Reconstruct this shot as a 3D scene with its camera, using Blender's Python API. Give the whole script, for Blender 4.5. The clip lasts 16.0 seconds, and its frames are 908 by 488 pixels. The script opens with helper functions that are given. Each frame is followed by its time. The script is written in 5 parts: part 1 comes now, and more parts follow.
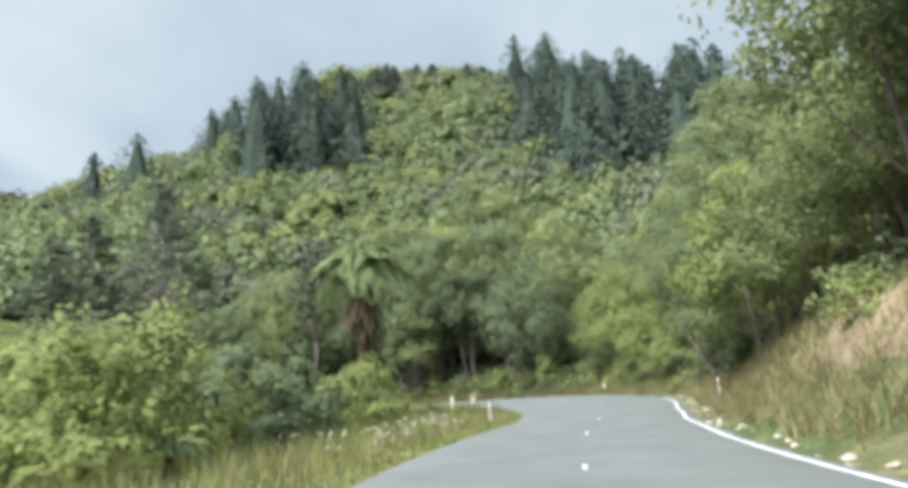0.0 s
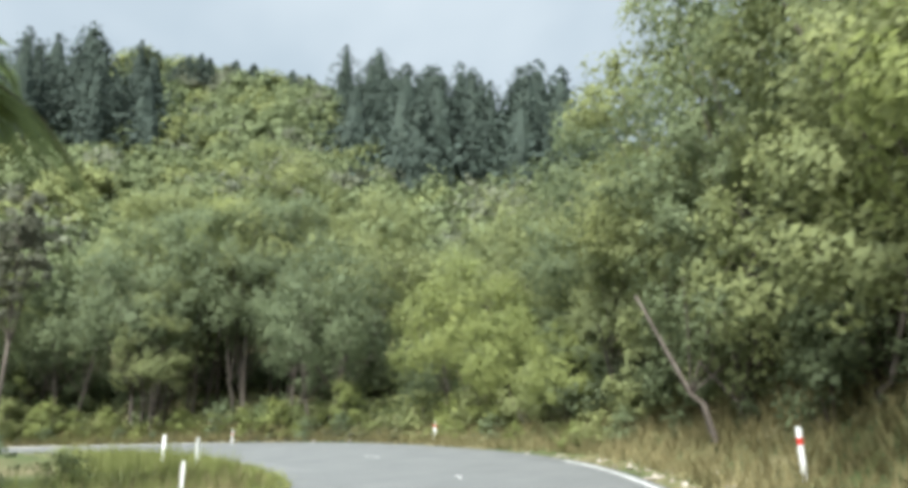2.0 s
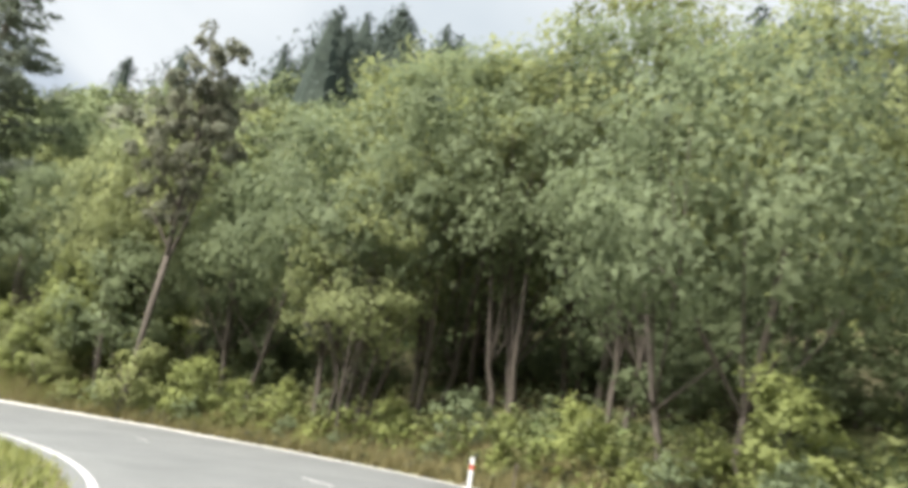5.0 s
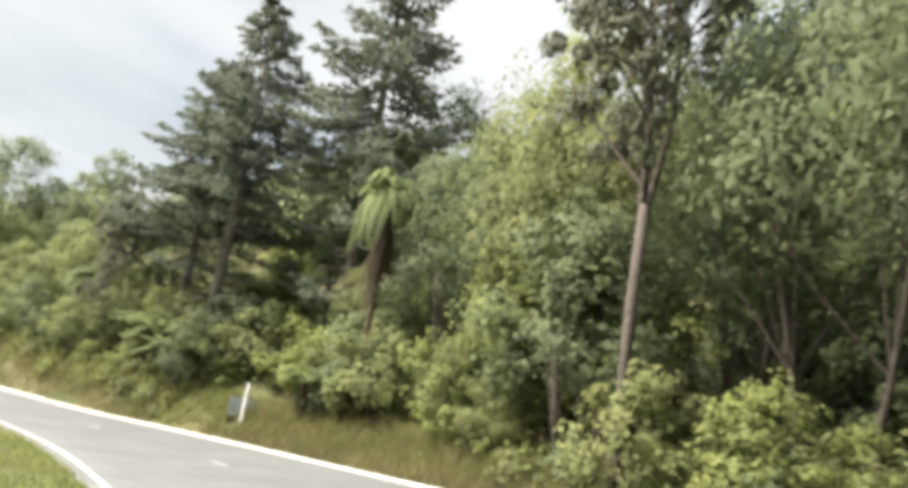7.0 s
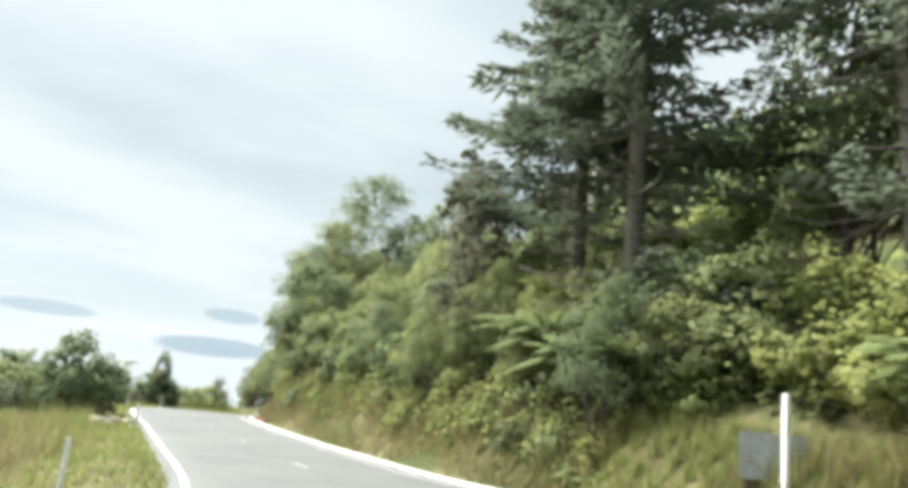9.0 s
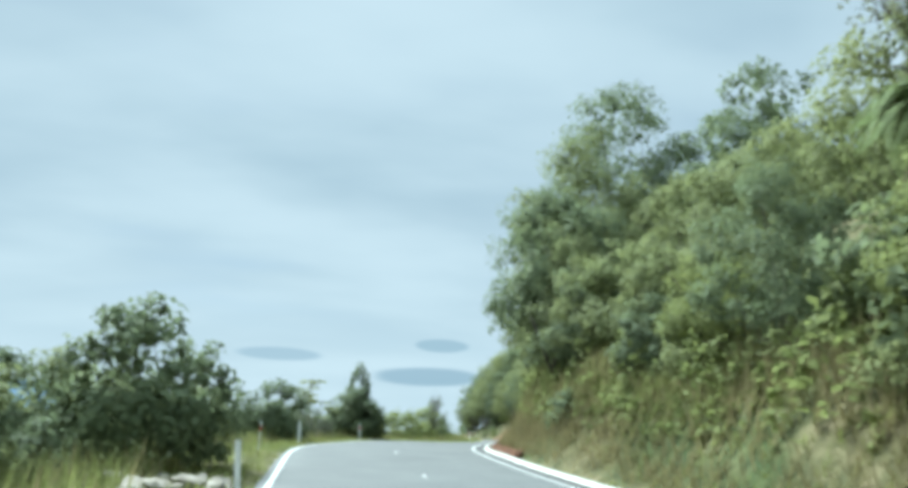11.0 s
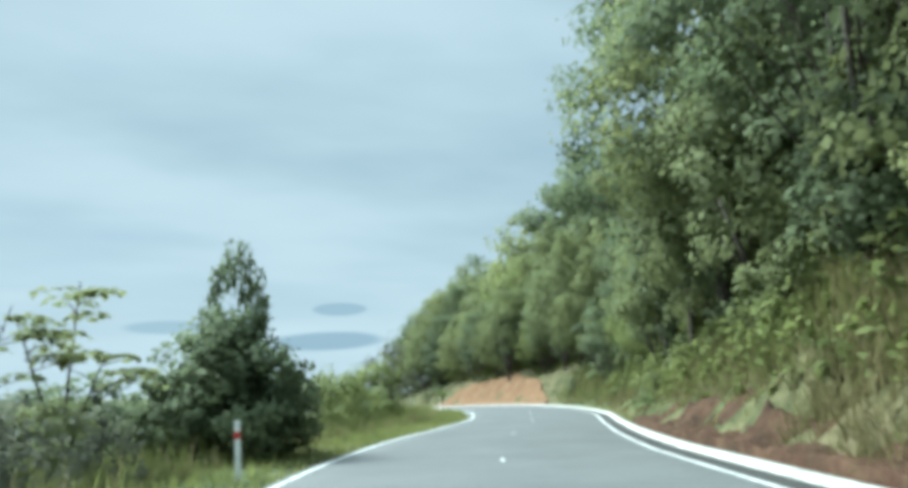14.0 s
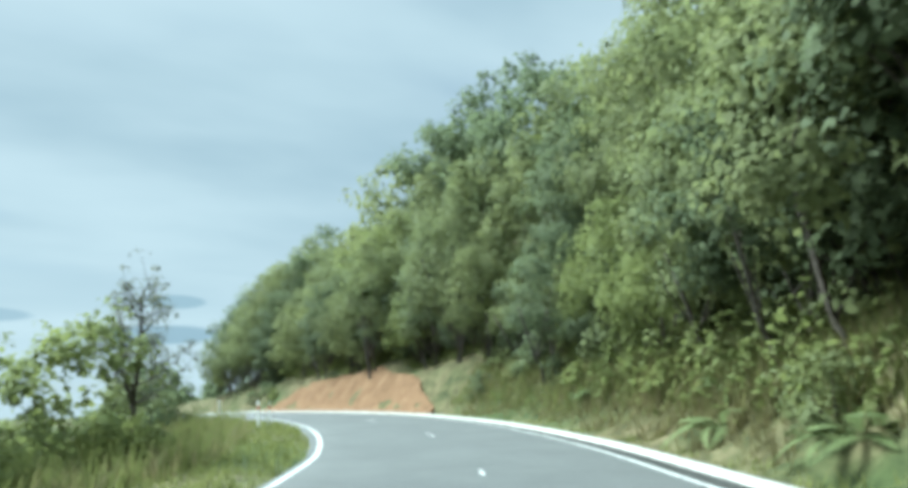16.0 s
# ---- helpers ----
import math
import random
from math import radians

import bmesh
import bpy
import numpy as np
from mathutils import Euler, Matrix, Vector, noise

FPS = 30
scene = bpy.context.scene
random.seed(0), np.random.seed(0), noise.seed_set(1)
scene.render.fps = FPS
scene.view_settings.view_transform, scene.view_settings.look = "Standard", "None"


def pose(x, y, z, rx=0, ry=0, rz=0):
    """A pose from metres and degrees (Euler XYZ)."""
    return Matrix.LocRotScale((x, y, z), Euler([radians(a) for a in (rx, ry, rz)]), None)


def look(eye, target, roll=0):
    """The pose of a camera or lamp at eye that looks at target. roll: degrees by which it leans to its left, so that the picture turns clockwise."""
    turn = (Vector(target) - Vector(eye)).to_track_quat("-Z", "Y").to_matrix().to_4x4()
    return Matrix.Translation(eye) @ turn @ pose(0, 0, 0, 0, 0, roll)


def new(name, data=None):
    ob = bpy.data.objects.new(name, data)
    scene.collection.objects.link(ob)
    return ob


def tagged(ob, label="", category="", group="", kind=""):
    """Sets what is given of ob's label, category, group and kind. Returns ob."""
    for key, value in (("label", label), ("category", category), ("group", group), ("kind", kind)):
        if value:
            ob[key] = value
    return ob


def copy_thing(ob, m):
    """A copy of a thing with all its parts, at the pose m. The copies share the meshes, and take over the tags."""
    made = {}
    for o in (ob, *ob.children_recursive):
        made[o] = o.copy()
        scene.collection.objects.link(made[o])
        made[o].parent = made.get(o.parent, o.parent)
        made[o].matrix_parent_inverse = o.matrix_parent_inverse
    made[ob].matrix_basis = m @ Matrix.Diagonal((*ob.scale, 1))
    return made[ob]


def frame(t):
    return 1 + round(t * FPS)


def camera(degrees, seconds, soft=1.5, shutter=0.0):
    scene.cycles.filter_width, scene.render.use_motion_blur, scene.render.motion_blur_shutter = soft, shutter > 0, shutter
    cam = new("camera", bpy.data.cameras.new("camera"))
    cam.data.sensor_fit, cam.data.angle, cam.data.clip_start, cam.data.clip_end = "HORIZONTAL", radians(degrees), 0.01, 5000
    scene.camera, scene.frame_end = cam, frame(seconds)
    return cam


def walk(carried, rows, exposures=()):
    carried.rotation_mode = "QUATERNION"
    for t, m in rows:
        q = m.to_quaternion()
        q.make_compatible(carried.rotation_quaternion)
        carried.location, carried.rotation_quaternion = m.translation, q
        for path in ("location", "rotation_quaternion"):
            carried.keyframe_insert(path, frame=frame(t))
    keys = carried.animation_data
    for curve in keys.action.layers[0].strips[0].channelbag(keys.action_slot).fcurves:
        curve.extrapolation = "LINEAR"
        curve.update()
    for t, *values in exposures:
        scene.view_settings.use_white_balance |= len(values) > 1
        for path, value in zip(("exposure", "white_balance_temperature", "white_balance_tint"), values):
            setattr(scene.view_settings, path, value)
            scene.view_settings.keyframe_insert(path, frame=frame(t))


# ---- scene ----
cam = camera(62.4, 16.0, soft=4.8, shutter=0.2)
PATH = [
    (0, (0.000, 0.000, 1.400), (-0.055, 19.644, 5.161), -3.11),
    (0.5, (0.021, 5.737, 1.391), (1.675, 25.252, 5.445), -2.37),
    (1, (0.401, 11.539, 1.328), (3.455, 30.816, 5.693), -1.50),
    (1.5, (1.114, 17.337, 1.288), (5.293, 36.352, 5.869), -0.51),
    (2, (2.153, 23.166, 1.246), (7.066, 41.981, 5.919), 0.28),
    (2.5, (3.298, 28.916, 1.172), (8.343, 47.678, 5.920), 1.38),
    (3, (4.316, 34.590, 1.104), (8.794, 53.468, 5.960), 2.27),
    (3.2, (4.630, 36.833, 1.092), (8.708, 55.795, 5.975), 2.61),
    (5.3, (1.432, 59.496, 1.249), (-2.842, 78.425, 6.091), 10.20),
    (5.5, (0.681, 61.500, 1.212), (-4.660, 80.166, 6.014), 9.92),
    (6, (-1.762, 66.287, 1.117), (-9.779, 83.969, 5.919), 9.70),
    (6.5, (-4.855, 70.757, 1.003), (-15.370, 87.083, 5.787), 9.02),
    (7, (-8.622, 74.711, 0.800), (-21.329, 89.395, 5.587), 8.47),
    (7.5, (-12.882, 78.155, 0.603), (-27.464, 90.983, 5.380), 8.03),
    (8, (-17.593, 81.219, 0.370), (-33.679, 92.070, 5.218), 7.27),
    (8.5, (-22.753, 83.609, 0.208), (-39.994, 92.451, 5.164), 6.38),
    (9, (-28.176, 85.556, 0.043), (-46.231, 92.433, 5.211), 5.73),
    (9.5, (-33.748, 87.042, 0.022), (-52.396, 91.992, 5.291), 4.69),
    (10, (-39.529, 87.807, 0.133), (-58.520, 91.183, 5.419), 3.61),
    (10.2, (-41.863, 87.878, 0.212), (-60.936, 90.766, 5.494), 3.40),
    (12.3, (-66.277, 87.342, 0.990), (-85.530, 88.792, 6.207), 1.56),
    (12.5, (-68.594, 87.261, 1.119), (-87.855, 88.926, 6.243), 0.91),
    (13, (-74.352, 87.083, 1.408), (-93.606, 89.535, 6.232), -0.34),
    (13.5, (-80.029, 87.177, 1.680), (-99.200, 90.674, 6.178), -1.54),
    (14, (-85.556, 87.635, 1.842), (-104.531, 92.325, 6.078), -2.35),
    (14.5, (-90.946, 88.448, 1.978), (-109.609, 94.368, 6.060), -2.42),
    (15, (-96.213, 89.716, 2.173), (-114.521, 96.713, 6.156), -2.47),
    (15.5, (-101.433, 91.226, 2.269), (-119.370, 99.119, 6.264), -1.90),
    (16, (-106.630, 92.990, 2.285), (-124.287, 101.429, 6.408), -1.45),
]
walk(cam, [(t, look(eye, target, roll)) for t, eye, target, roll in PATH], [(0, 1.28, 6000, 7), (3, 1.4, 6250, 10), (6, 1.6, 6750, 13), (8.3, 1.65, 6950, 13), (9.8, 1.40, 5750, -1), (12.5, 1.1, 5450, -5), (16, 1.17, 5450, -7)])

# ---- world, sun ----
SUN_AZ, SUN_EL = 226.0, 50.0
world = bpy.data.worlds.new("world")
scene.world = world
world.use_nodes = True
wt = world.node_tree
wt.nodes.clear()


def wnode(kind, **kw):
    n = wt.nodes.new(kind)
    for k, v in kw.items():
        n.inputs[k].default_value = v
    return n


def wmath(op, a, b=None, c=None):
    n = wt.nodes.new("ShaderNodeMath")
    n.operation = op
    for i, v in enumerate((a, b, c)):
        if v is None:
            continue
        if isinstance(v, (int, float)):
            n.inputs[i].default_value = v
        else:
            wt.links.new(v, n.inputs[i])
    return n.outputs[0]


def wmix(fac, a, b):
    n = wt.nodes.new("ShaderNodeMix")
    n.data_type = "RGBA"
    if isinstance(fac, (int, float)):
        n.inputs[0].default_value = fac
    else:
        wt.links.new(fac, n.inputs[0])
    for i, v in ((6, a), (7, b)):
        if isinstance(v, tuple):
            n.inputs[i].default_value = (*v, 1)
        else:
            wt.links.new(v, n.inputs[i])
    return n.outputs[2]


sky = wt.nodes.new("ShaderNodeTexSky")
sky.sky_type = "NISHITA"
sky.sun_disc = False
sky.sun_elevation, sky.sun_rotation = radians(SUN_EL), radians(SUN_AZ)
sky.air_density, sky.dust_density = 1.0, 2.0
coord = wt.nodes.new("ShaderNodeTexCoord")
sep = wt.nodes.new("ShaderNodeSeparateXYZ")
wt.links.new(coord.outputs["Generated"], sep.inputs[0])
# cloud plane coordinates: x/z, y/z flatten towards the horizon
up = wmath("ADD", wmath("MAXIMUM", sep.outputs[2], 0.0), 0.16)
flat = wt.nodes.new("ShaderNodeCombineXYZ")
wt.links.new(wmath("DIVIDE", sep.outputs[0], up), flat.inputs[0])
wt.links.new(wmath("DIVIDE", sep.outputs[1], up), flat.inputs[1])


def cloud_noise(scale, detail, rough, offset):
    m = wt.nodes.new("ShaderNodeMapping")
    m.inputs["Location"].default_value = offset
    m.inputs["Rotation"].default_value = (0, 0, radians(24))
    m.inputs["Scale"].default_value = (1.0, 0.55, 1)
    wt.links.new(flat.outputs[0], m.inputs[0])
    n = wnode("ShaderNodeTexNoise", Scale=scale, Detail=detail, Roughness=rough)
    wt.links.new(m.outputs[0], n.inputs["Vector"])
    return n.outputs["Fac"]


def ramp01(v, lo, hi):
    n = wt.nodes.new("ShaderNodeMapRange")
    n.interpolation_type = "SMOOTHSTEP"
    wt.links.new(v, n.inputs[0])
    n.inputs[1].default_value, n.inputs[2].default_value = lo, hi
    return n.outputs[0]


skyc = wt.nodes.new("ShaderNodeVectorMath")
skyc.operation = "SCALE"
wt.links.new(sky.outputs[0], skyc.inputs[0])
skyc.inputs["Scale"].default_value = 0.12
base_n = cloud_noise(0.8, 3.5, 0.45, (3.1, 1.7, 0))
fine_n = cloud_noise(1.7, 4, 0.45, (0.4, 7.7, 0))
cover = ramp01(wmath("ADD", base_n, wmath("MULTIPLY", fine_n, 0.25)), 0.28, 0.58)
grey = wmix(ramp01(fine_n, 0.28, 0.74), (0.54, 0.63, 0.69), (0.79, 0.85, 0.88))
clouds = wmix(cover, skyc.outputs[0], grey)
low = ramp01(sep.outputs[2], 0.34, 0.02)
clouds = wmix(wmath("MULTIPLY", low, 0.75), clouds, (0.83, 0.89, 0.91))


def lens_cloud(col, yaw, elev, half_w, half_h, shade):
    """A small dark cloud bank low over the horizon."""
    a, e = radians(yaw), radians(elev)
    c = Vector((-math.sin(a) * math.cos(e), math.cos(a) * math.cos(e), math.sin(e)))
    r = Vector((math.cos(a), math.sin(a), 0))
    u = c.cross(r) * -1
    ds = []
    for axis, size in ((r, half_w), (u, half_h)):
        d = wt.nodes.new("ShaderNodeVectorMath")
        d.operation = "DOT_PRODUCT"
        off = wt.nodes.new("ShaderNodeVectorMath")
        off.operation = "SUBTRACT"
        wt.links.new(coord.outputs["Generated"], off.inputs[0])
        off.inputs[1].default_value = c
        wt.links.new(off.outputs[0], d.inputs[0])
        d.inputs[1].default_value = axis / math.sin(radians(size))
        ds.append(wmath("MULTIPLY", d.outputs["Value"], d.outputs["Value"]))
    rad = wmath("ADD", wmath("ADD", ds[0], ds[1]), wmath("MULTIPLY", wmath("SUBTRACT", fine_n, 0.5), 1.2))
    return wmix(wmath("MULTIPLY", ramp01(rad, 1.15, 0.55), 0.8), col, shade)


clouds = lens_cloud(clouds, 86.0, 5.2, 4.6, 0.75, (0.40, 0.52, 0.60))
clouds = lens_cloud(clouds, 85.0, 7.5, 2.0, 0.5, (0.45, 0.57, 0.64))
clouds = lens_cloud(clouds, 97.0, 6.3, 3.2, 0.5, (0.50, 0.61, 0.68))
# an overcast sky is about three times as bright overhead as at the horizon
bg = wt.nodes.new("ShaderNodeBackground")
wt.links.new(clouds, bg.inputs[0])
wt.links.new(wmath("MULTIPLY_ADD", ramp01(sep.outputs[2], 0.56, 1.0), 1.25, 0.40), bg.inputs[1])
wo = wt.nodes.new("ShaderNodeOutputWorld")
wt.links.new(bg.outputs[0], wo.inputs[0])

sun_data = bpy.data.lights.new("sun", "SUN")
sun_data.energy, sun_data.angle, sun_data.color = 5.0, radians(20), (1.0, 0.97, 0.91)
sun = new("sun", sun_data)
a, e = radians(SUN_AZ), radians(SUN_EL)
to_sun = Vector((math.sin(a) * math.cos(e), math.cos(a) * math.cos(e), math.sin(e)))
sun.matrix_world = look((0, 0, 60), Vector((0, 0, 60)) - to_sun)


# ---- materials ----
def mat(name, rough=0.8, spec=0.3):
    m = bpy.data.materials.new(name)
    m.use_nodes = True
    nt = m.node_tree
    b = nt.nodes["Principled BSDF"]
    b.inputs["Roughness"].default_value = rough
    b.inputs["Specular IOR Level"].default_value = spec
    return m, nt, b


def add(nt, kind, **kw):
    n = nt.nodes.new(kind)
    for k, v in kw.items():
        n.inputs[k].default_value = v
    return n


def ramp(nt, src, stops):
    r = nt.nodes.new("ShaderNodeValToRGB")
    while len(r.color_ramp.elements) < len(stops):
        r.color_ramp.elements.new(0.5)
    for el, (p, c) in zip(r.color_ramp.elements, stops):
        el.position, el.color = p, (*c, 1)
    nt.links.new(src, r.inputs[0])
    return r.outputs[0]


def mixc(nt, fac, a, b):
    n = nt.nodes.new("ShaderNodeMix")
    n.data_type = "RGBA"
    if isinstance(fac, (int, float)):
        n.inputs[0].default_value = fac
    else:
        nt.links.new(fac, n.inputs[0])
    for i, v in ((6, a), (7, b)):
        if isinstance(v, tuple):
            n.inputs[i].default_value = (*v, 1)
        else:
            nt.links.new(v, n.inputs[i])
    return n.outputs[2]


def place_noise(nt, scale, detail=4, rough=0.6):
    """Noise at real-world size."""
    g = nt.nodes.new("ShaderNodeNewGeometry")
    n = add(nt, "ShaderNodeTexNoise", Scale=scale, Detail=detail, Roughness=rough)
    nt.links.new(g.outputs["Position"], n.inputs["Vector"])
    return n.outputs["Fac"]


def bump(nt, b, src, strength, dist):
    n = add(nt, "ShaderNodeBump", Strength=strength, Distance=dist)
    nt.links.new(src, n.inputs["Height"])
    nt.links.new(n.outputs[0], b.inputs["Normal"])


def leaf_mat(name, stops, through_light=0.5, rough=0.75, grain=5.5, deep=0.08, dark=0.5):
    """Leaves: a colour for each leaf, shifted from plant to plant."""
    m, nt, b = mat(name, rough, 0.18)
    g = nt.nodes.new("ShaderNodeNewGeometry")
    o = nt.nodes.new("ShaderNodeObjectInfo")
    mid = add(nt, "ShaderNodeMath")
    mid.operation = "MULTIPLY_ADD"
    nt.links.new(g.outputs["Random Per Island"], mid.inputs[0])
    mid.inputs[1].default_value = 0.22
    sc = add(nt, "ShaderNodeMath")
    sc.operation = "MULTIPLY"
    nt.links.new(o.outputs["Random"], sc.inputs[0])
    sc.inputs[1].default_value = 0.25
    big = add(nt, "ShaderNodeMath")
    big.operation = "MULTIPLY_ADD"
    nt.links.new(place_noise(nt, 0.35, 2), big.inputs[0])
    big.inputs[1].default_value = 0.8
    nt.links.new(sc.outputs[0], big.inputs[2])
    sub = add(nt, "ShaderNodeMath")
    sub.operation = "SUBTRACT"
    nt.links.new(big.outputs[0], sub.inputs[0])
    sub.inputs[1].default_value = 0.2
    nt.links.new(sub.outputs[0], mid.inputs[2])
    # dark flecks put into the colour imitate shaded gaps between leaves
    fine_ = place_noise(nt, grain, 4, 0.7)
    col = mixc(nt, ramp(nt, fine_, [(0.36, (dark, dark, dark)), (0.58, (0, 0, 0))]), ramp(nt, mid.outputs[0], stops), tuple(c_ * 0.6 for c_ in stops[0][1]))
    bump(nt, b, fine_, 0.4, deep)
    nt.links.new(col, b.inputs["Base Color"])
    t = nt.nodes.new("ShaderNodeBsdfTranslucent")
    nt.links.new(col, t.inputs[0])
    mx = add(nt, "ShaderNodeMixShader")
    mx.inputs[0].default_value = through_light
    nt.links.new(b.outputs[0], mx.inputs[1])
    nt.links.new(t.outputs[0], mx.inputs[2])
    nt.links.new(mx.outputs[0], nt.nodes["Material Output"].inputs[0])
    return m


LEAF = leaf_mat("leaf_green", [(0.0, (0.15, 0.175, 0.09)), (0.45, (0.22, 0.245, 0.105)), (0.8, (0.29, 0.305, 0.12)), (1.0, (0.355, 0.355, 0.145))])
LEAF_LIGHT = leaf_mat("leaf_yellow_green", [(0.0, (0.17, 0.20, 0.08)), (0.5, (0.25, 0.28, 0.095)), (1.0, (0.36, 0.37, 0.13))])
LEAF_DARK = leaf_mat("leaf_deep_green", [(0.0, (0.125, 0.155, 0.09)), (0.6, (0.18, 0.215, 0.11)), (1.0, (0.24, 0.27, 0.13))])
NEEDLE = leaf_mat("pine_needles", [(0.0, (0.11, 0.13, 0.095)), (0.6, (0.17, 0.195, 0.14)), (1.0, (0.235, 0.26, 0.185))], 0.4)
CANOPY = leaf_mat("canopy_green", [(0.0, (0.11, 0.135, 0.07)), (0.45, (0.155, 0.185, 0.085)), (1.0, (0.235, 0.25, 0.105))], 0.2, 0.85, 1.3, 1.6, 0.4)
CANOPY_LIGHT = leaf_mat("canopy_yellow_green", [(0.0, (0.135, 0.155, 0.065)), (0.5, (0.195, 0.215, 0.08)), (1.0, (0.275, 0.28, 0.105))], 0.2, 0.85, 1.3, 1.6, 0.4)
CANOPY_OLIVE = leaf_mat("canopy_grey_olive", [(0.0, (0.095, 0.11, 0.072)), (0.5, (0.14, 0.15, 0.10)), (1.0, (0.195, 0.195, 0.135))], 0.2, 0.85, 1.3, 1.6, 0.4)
# darker copy of the pine needles: the far crowns' shade is in the colour
SHADED_NEEDLE = leaf_mat("shaded_pine_needles", [(0.0, (0.03, 0.044, 0.036)), (0.6, (0.048, 0.066, 0.05)), (1.0, (0.075, 0.095, 0.068))], 0.15)
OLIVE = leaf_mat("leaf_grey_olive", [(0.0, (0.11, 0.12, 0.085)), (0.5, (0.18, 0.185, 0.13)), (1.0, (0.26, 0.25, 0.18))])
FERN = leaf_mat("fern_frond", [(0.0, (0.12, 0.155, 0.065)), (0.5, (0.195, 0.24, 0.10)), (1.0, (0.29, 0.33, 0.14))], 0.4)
DEADFROND = leaf_mat("dead_frond", [(0.0, (0.045, 0.034, 0.022)), (0.5, (0.10, 0.075, 0.045)), (1.0, (0.19, 0.15, 0.09))], 0.15)
YELLOW_FROND = leaf_mat("yellow_frond", [(0.0, (0.28, 0.23, 0.04)), (0.5, (0.42, 0.34, 0.06)), (1.0, (0.5, 0.42, 0.1))], 0.35)
GRASS = leaf_mat("verge_grass", [(0.0, (0.15, 0.17, 0.06)), (0.5, (0.25, 0.27, 0.09)), (1.0, (0.38, 0.37, 0.15))], 0.45)
STRAW = leaf_mat("dry_grass", [(0.0, (0.15, 0.14, 0.065)), (0.45, (0.27, 0.235, 0.115)), (1.0, (0.46, 0.385, 0.21))], 0.4)

BARK, nt, b = mat("bark", 0.9, 0.2)
n1 = place_noise(nt, 9, 6)
nt.links.new(ramp(nt, n1, [(0.3, (0.05, 0.042, 0.033)), (0.55, (0.095, 0.08, 0.066)), (0.78, (0.18, 0.16, 0.135))]), b.inputs["Base Color"])
bump(nt, b, n1, 0.6, 0.03)

PALE_BARK, nt, b = mat("pale_pine_bark", 0.9, 0.2)
n1 = place_noise(nt, 7, 6)
nt.links.new(ramp(nt, n1, [(0.3, (0.10, 0.09, 0.075)), (0.55, (0.20, 0.185, 0.16)), (0.78, (0.31, 0.29, 0.255))]), b.inputs["Base Color"])
bump(nt, b, n1, 0.6, 0.03)

FIBRE, nt, b = mat("fern_trunk_fibre", 0.95, 0.1)
n1 = place_noise(nt, 14, 6)
nt.links.new(ramp(nt, n1, [(0.3, (0.03, 0.022, 0.016)), (0.7, (0.12, 0.085, 0.058))]), b.inputs["Base Color"])
bump(nt, b, n1, 0.8, 0.04)

GROUND, nt, b = mat("hillside_soil", 0.95, 0.1)
big, small = place_noise(nt, 0.16, 5), place_noise(nt, 2.2, 6)
soil = ramp(nt, small, [(0.3, (0.045, 0.042, 0.022)), (0.5, (0.11, 0.10, 0.05)), (0.72, (0.21, 0.17, 0.10))])
green = ramp(nt, small, [(0.3, (0.028, 0.04, 0.016)), (0.7, (0.085, 0.105, 0.04))])
nt.links.new(mixc(nt, ramp(nt, big, [(0.42, (0, 0, 0)), (0.58, (1, 1, 1))]), soil, green), b.inputs["Base Color"])
bump(nt, b, small, 0.8, 0.15)

CLAY, nt, b = mat("red_clay", 0.95, 0.1)
n1, n2 = place_noise(nt, 1.3, 7, 0.65), place_noise(nt, 7, 5)
clay = ramp(nt, n1, [(0.3, (0.135, 0.08, 0.045)), (0.5, (0.175, 0.105, 0.058)), (0.7, (0.225, 0.14, 0.08))])
nt.links.new(mixc(nt, ramp(nt, n2, [(0.5, (0, 0, 0)), (0.75, (0.22, 0.22, 0.22))]), clay, (0.12, 0.10, 0.05)), b.inputs["Base Color"])
bump(nt, b, n2, 0.6, 0.05)

TAN_CLAY, nt, b = mat("dry_tan_clay", 0.95, 0.1)
n1, n2 = place_noise(nt, 1.7, 7, 0.65), place_noise(nt, 6, 5)
tan_c = ramp(nt, n1, [(0.3, (0.13, 0.095, 0.06)), (0.5, (0.21, 0.16, 0.10)), (0.7, (0.30, 0.24, 0.16))])
nt.links.new(mixc(nt, ramp(nt, n2, [(0.45, (0, 0, 0)), (0.7, (0.6, 0.6, 0.6))]), tan_c, (0.10, 0.095, 0.05)), b.inputs["Base Color"])
bump(nt, b, n2, 0.9, 0.12)

RED_CLAY, nt, b = mat("raw_orange_clay", 0.95, 0.1)
n1 = place_noise(nt, 2.2, 7, 0.65)
nt.links.new(ramp(nt, n1, [(0.3, (0.045, 0.025, 0.015)), (0.5, (0.095, 0.048, 0.028)), (0.7, (0.16, 0.088, 0.048))]), b.inputs["Base Color"])
bump(nt, b, n1, 0.7, 0.06)

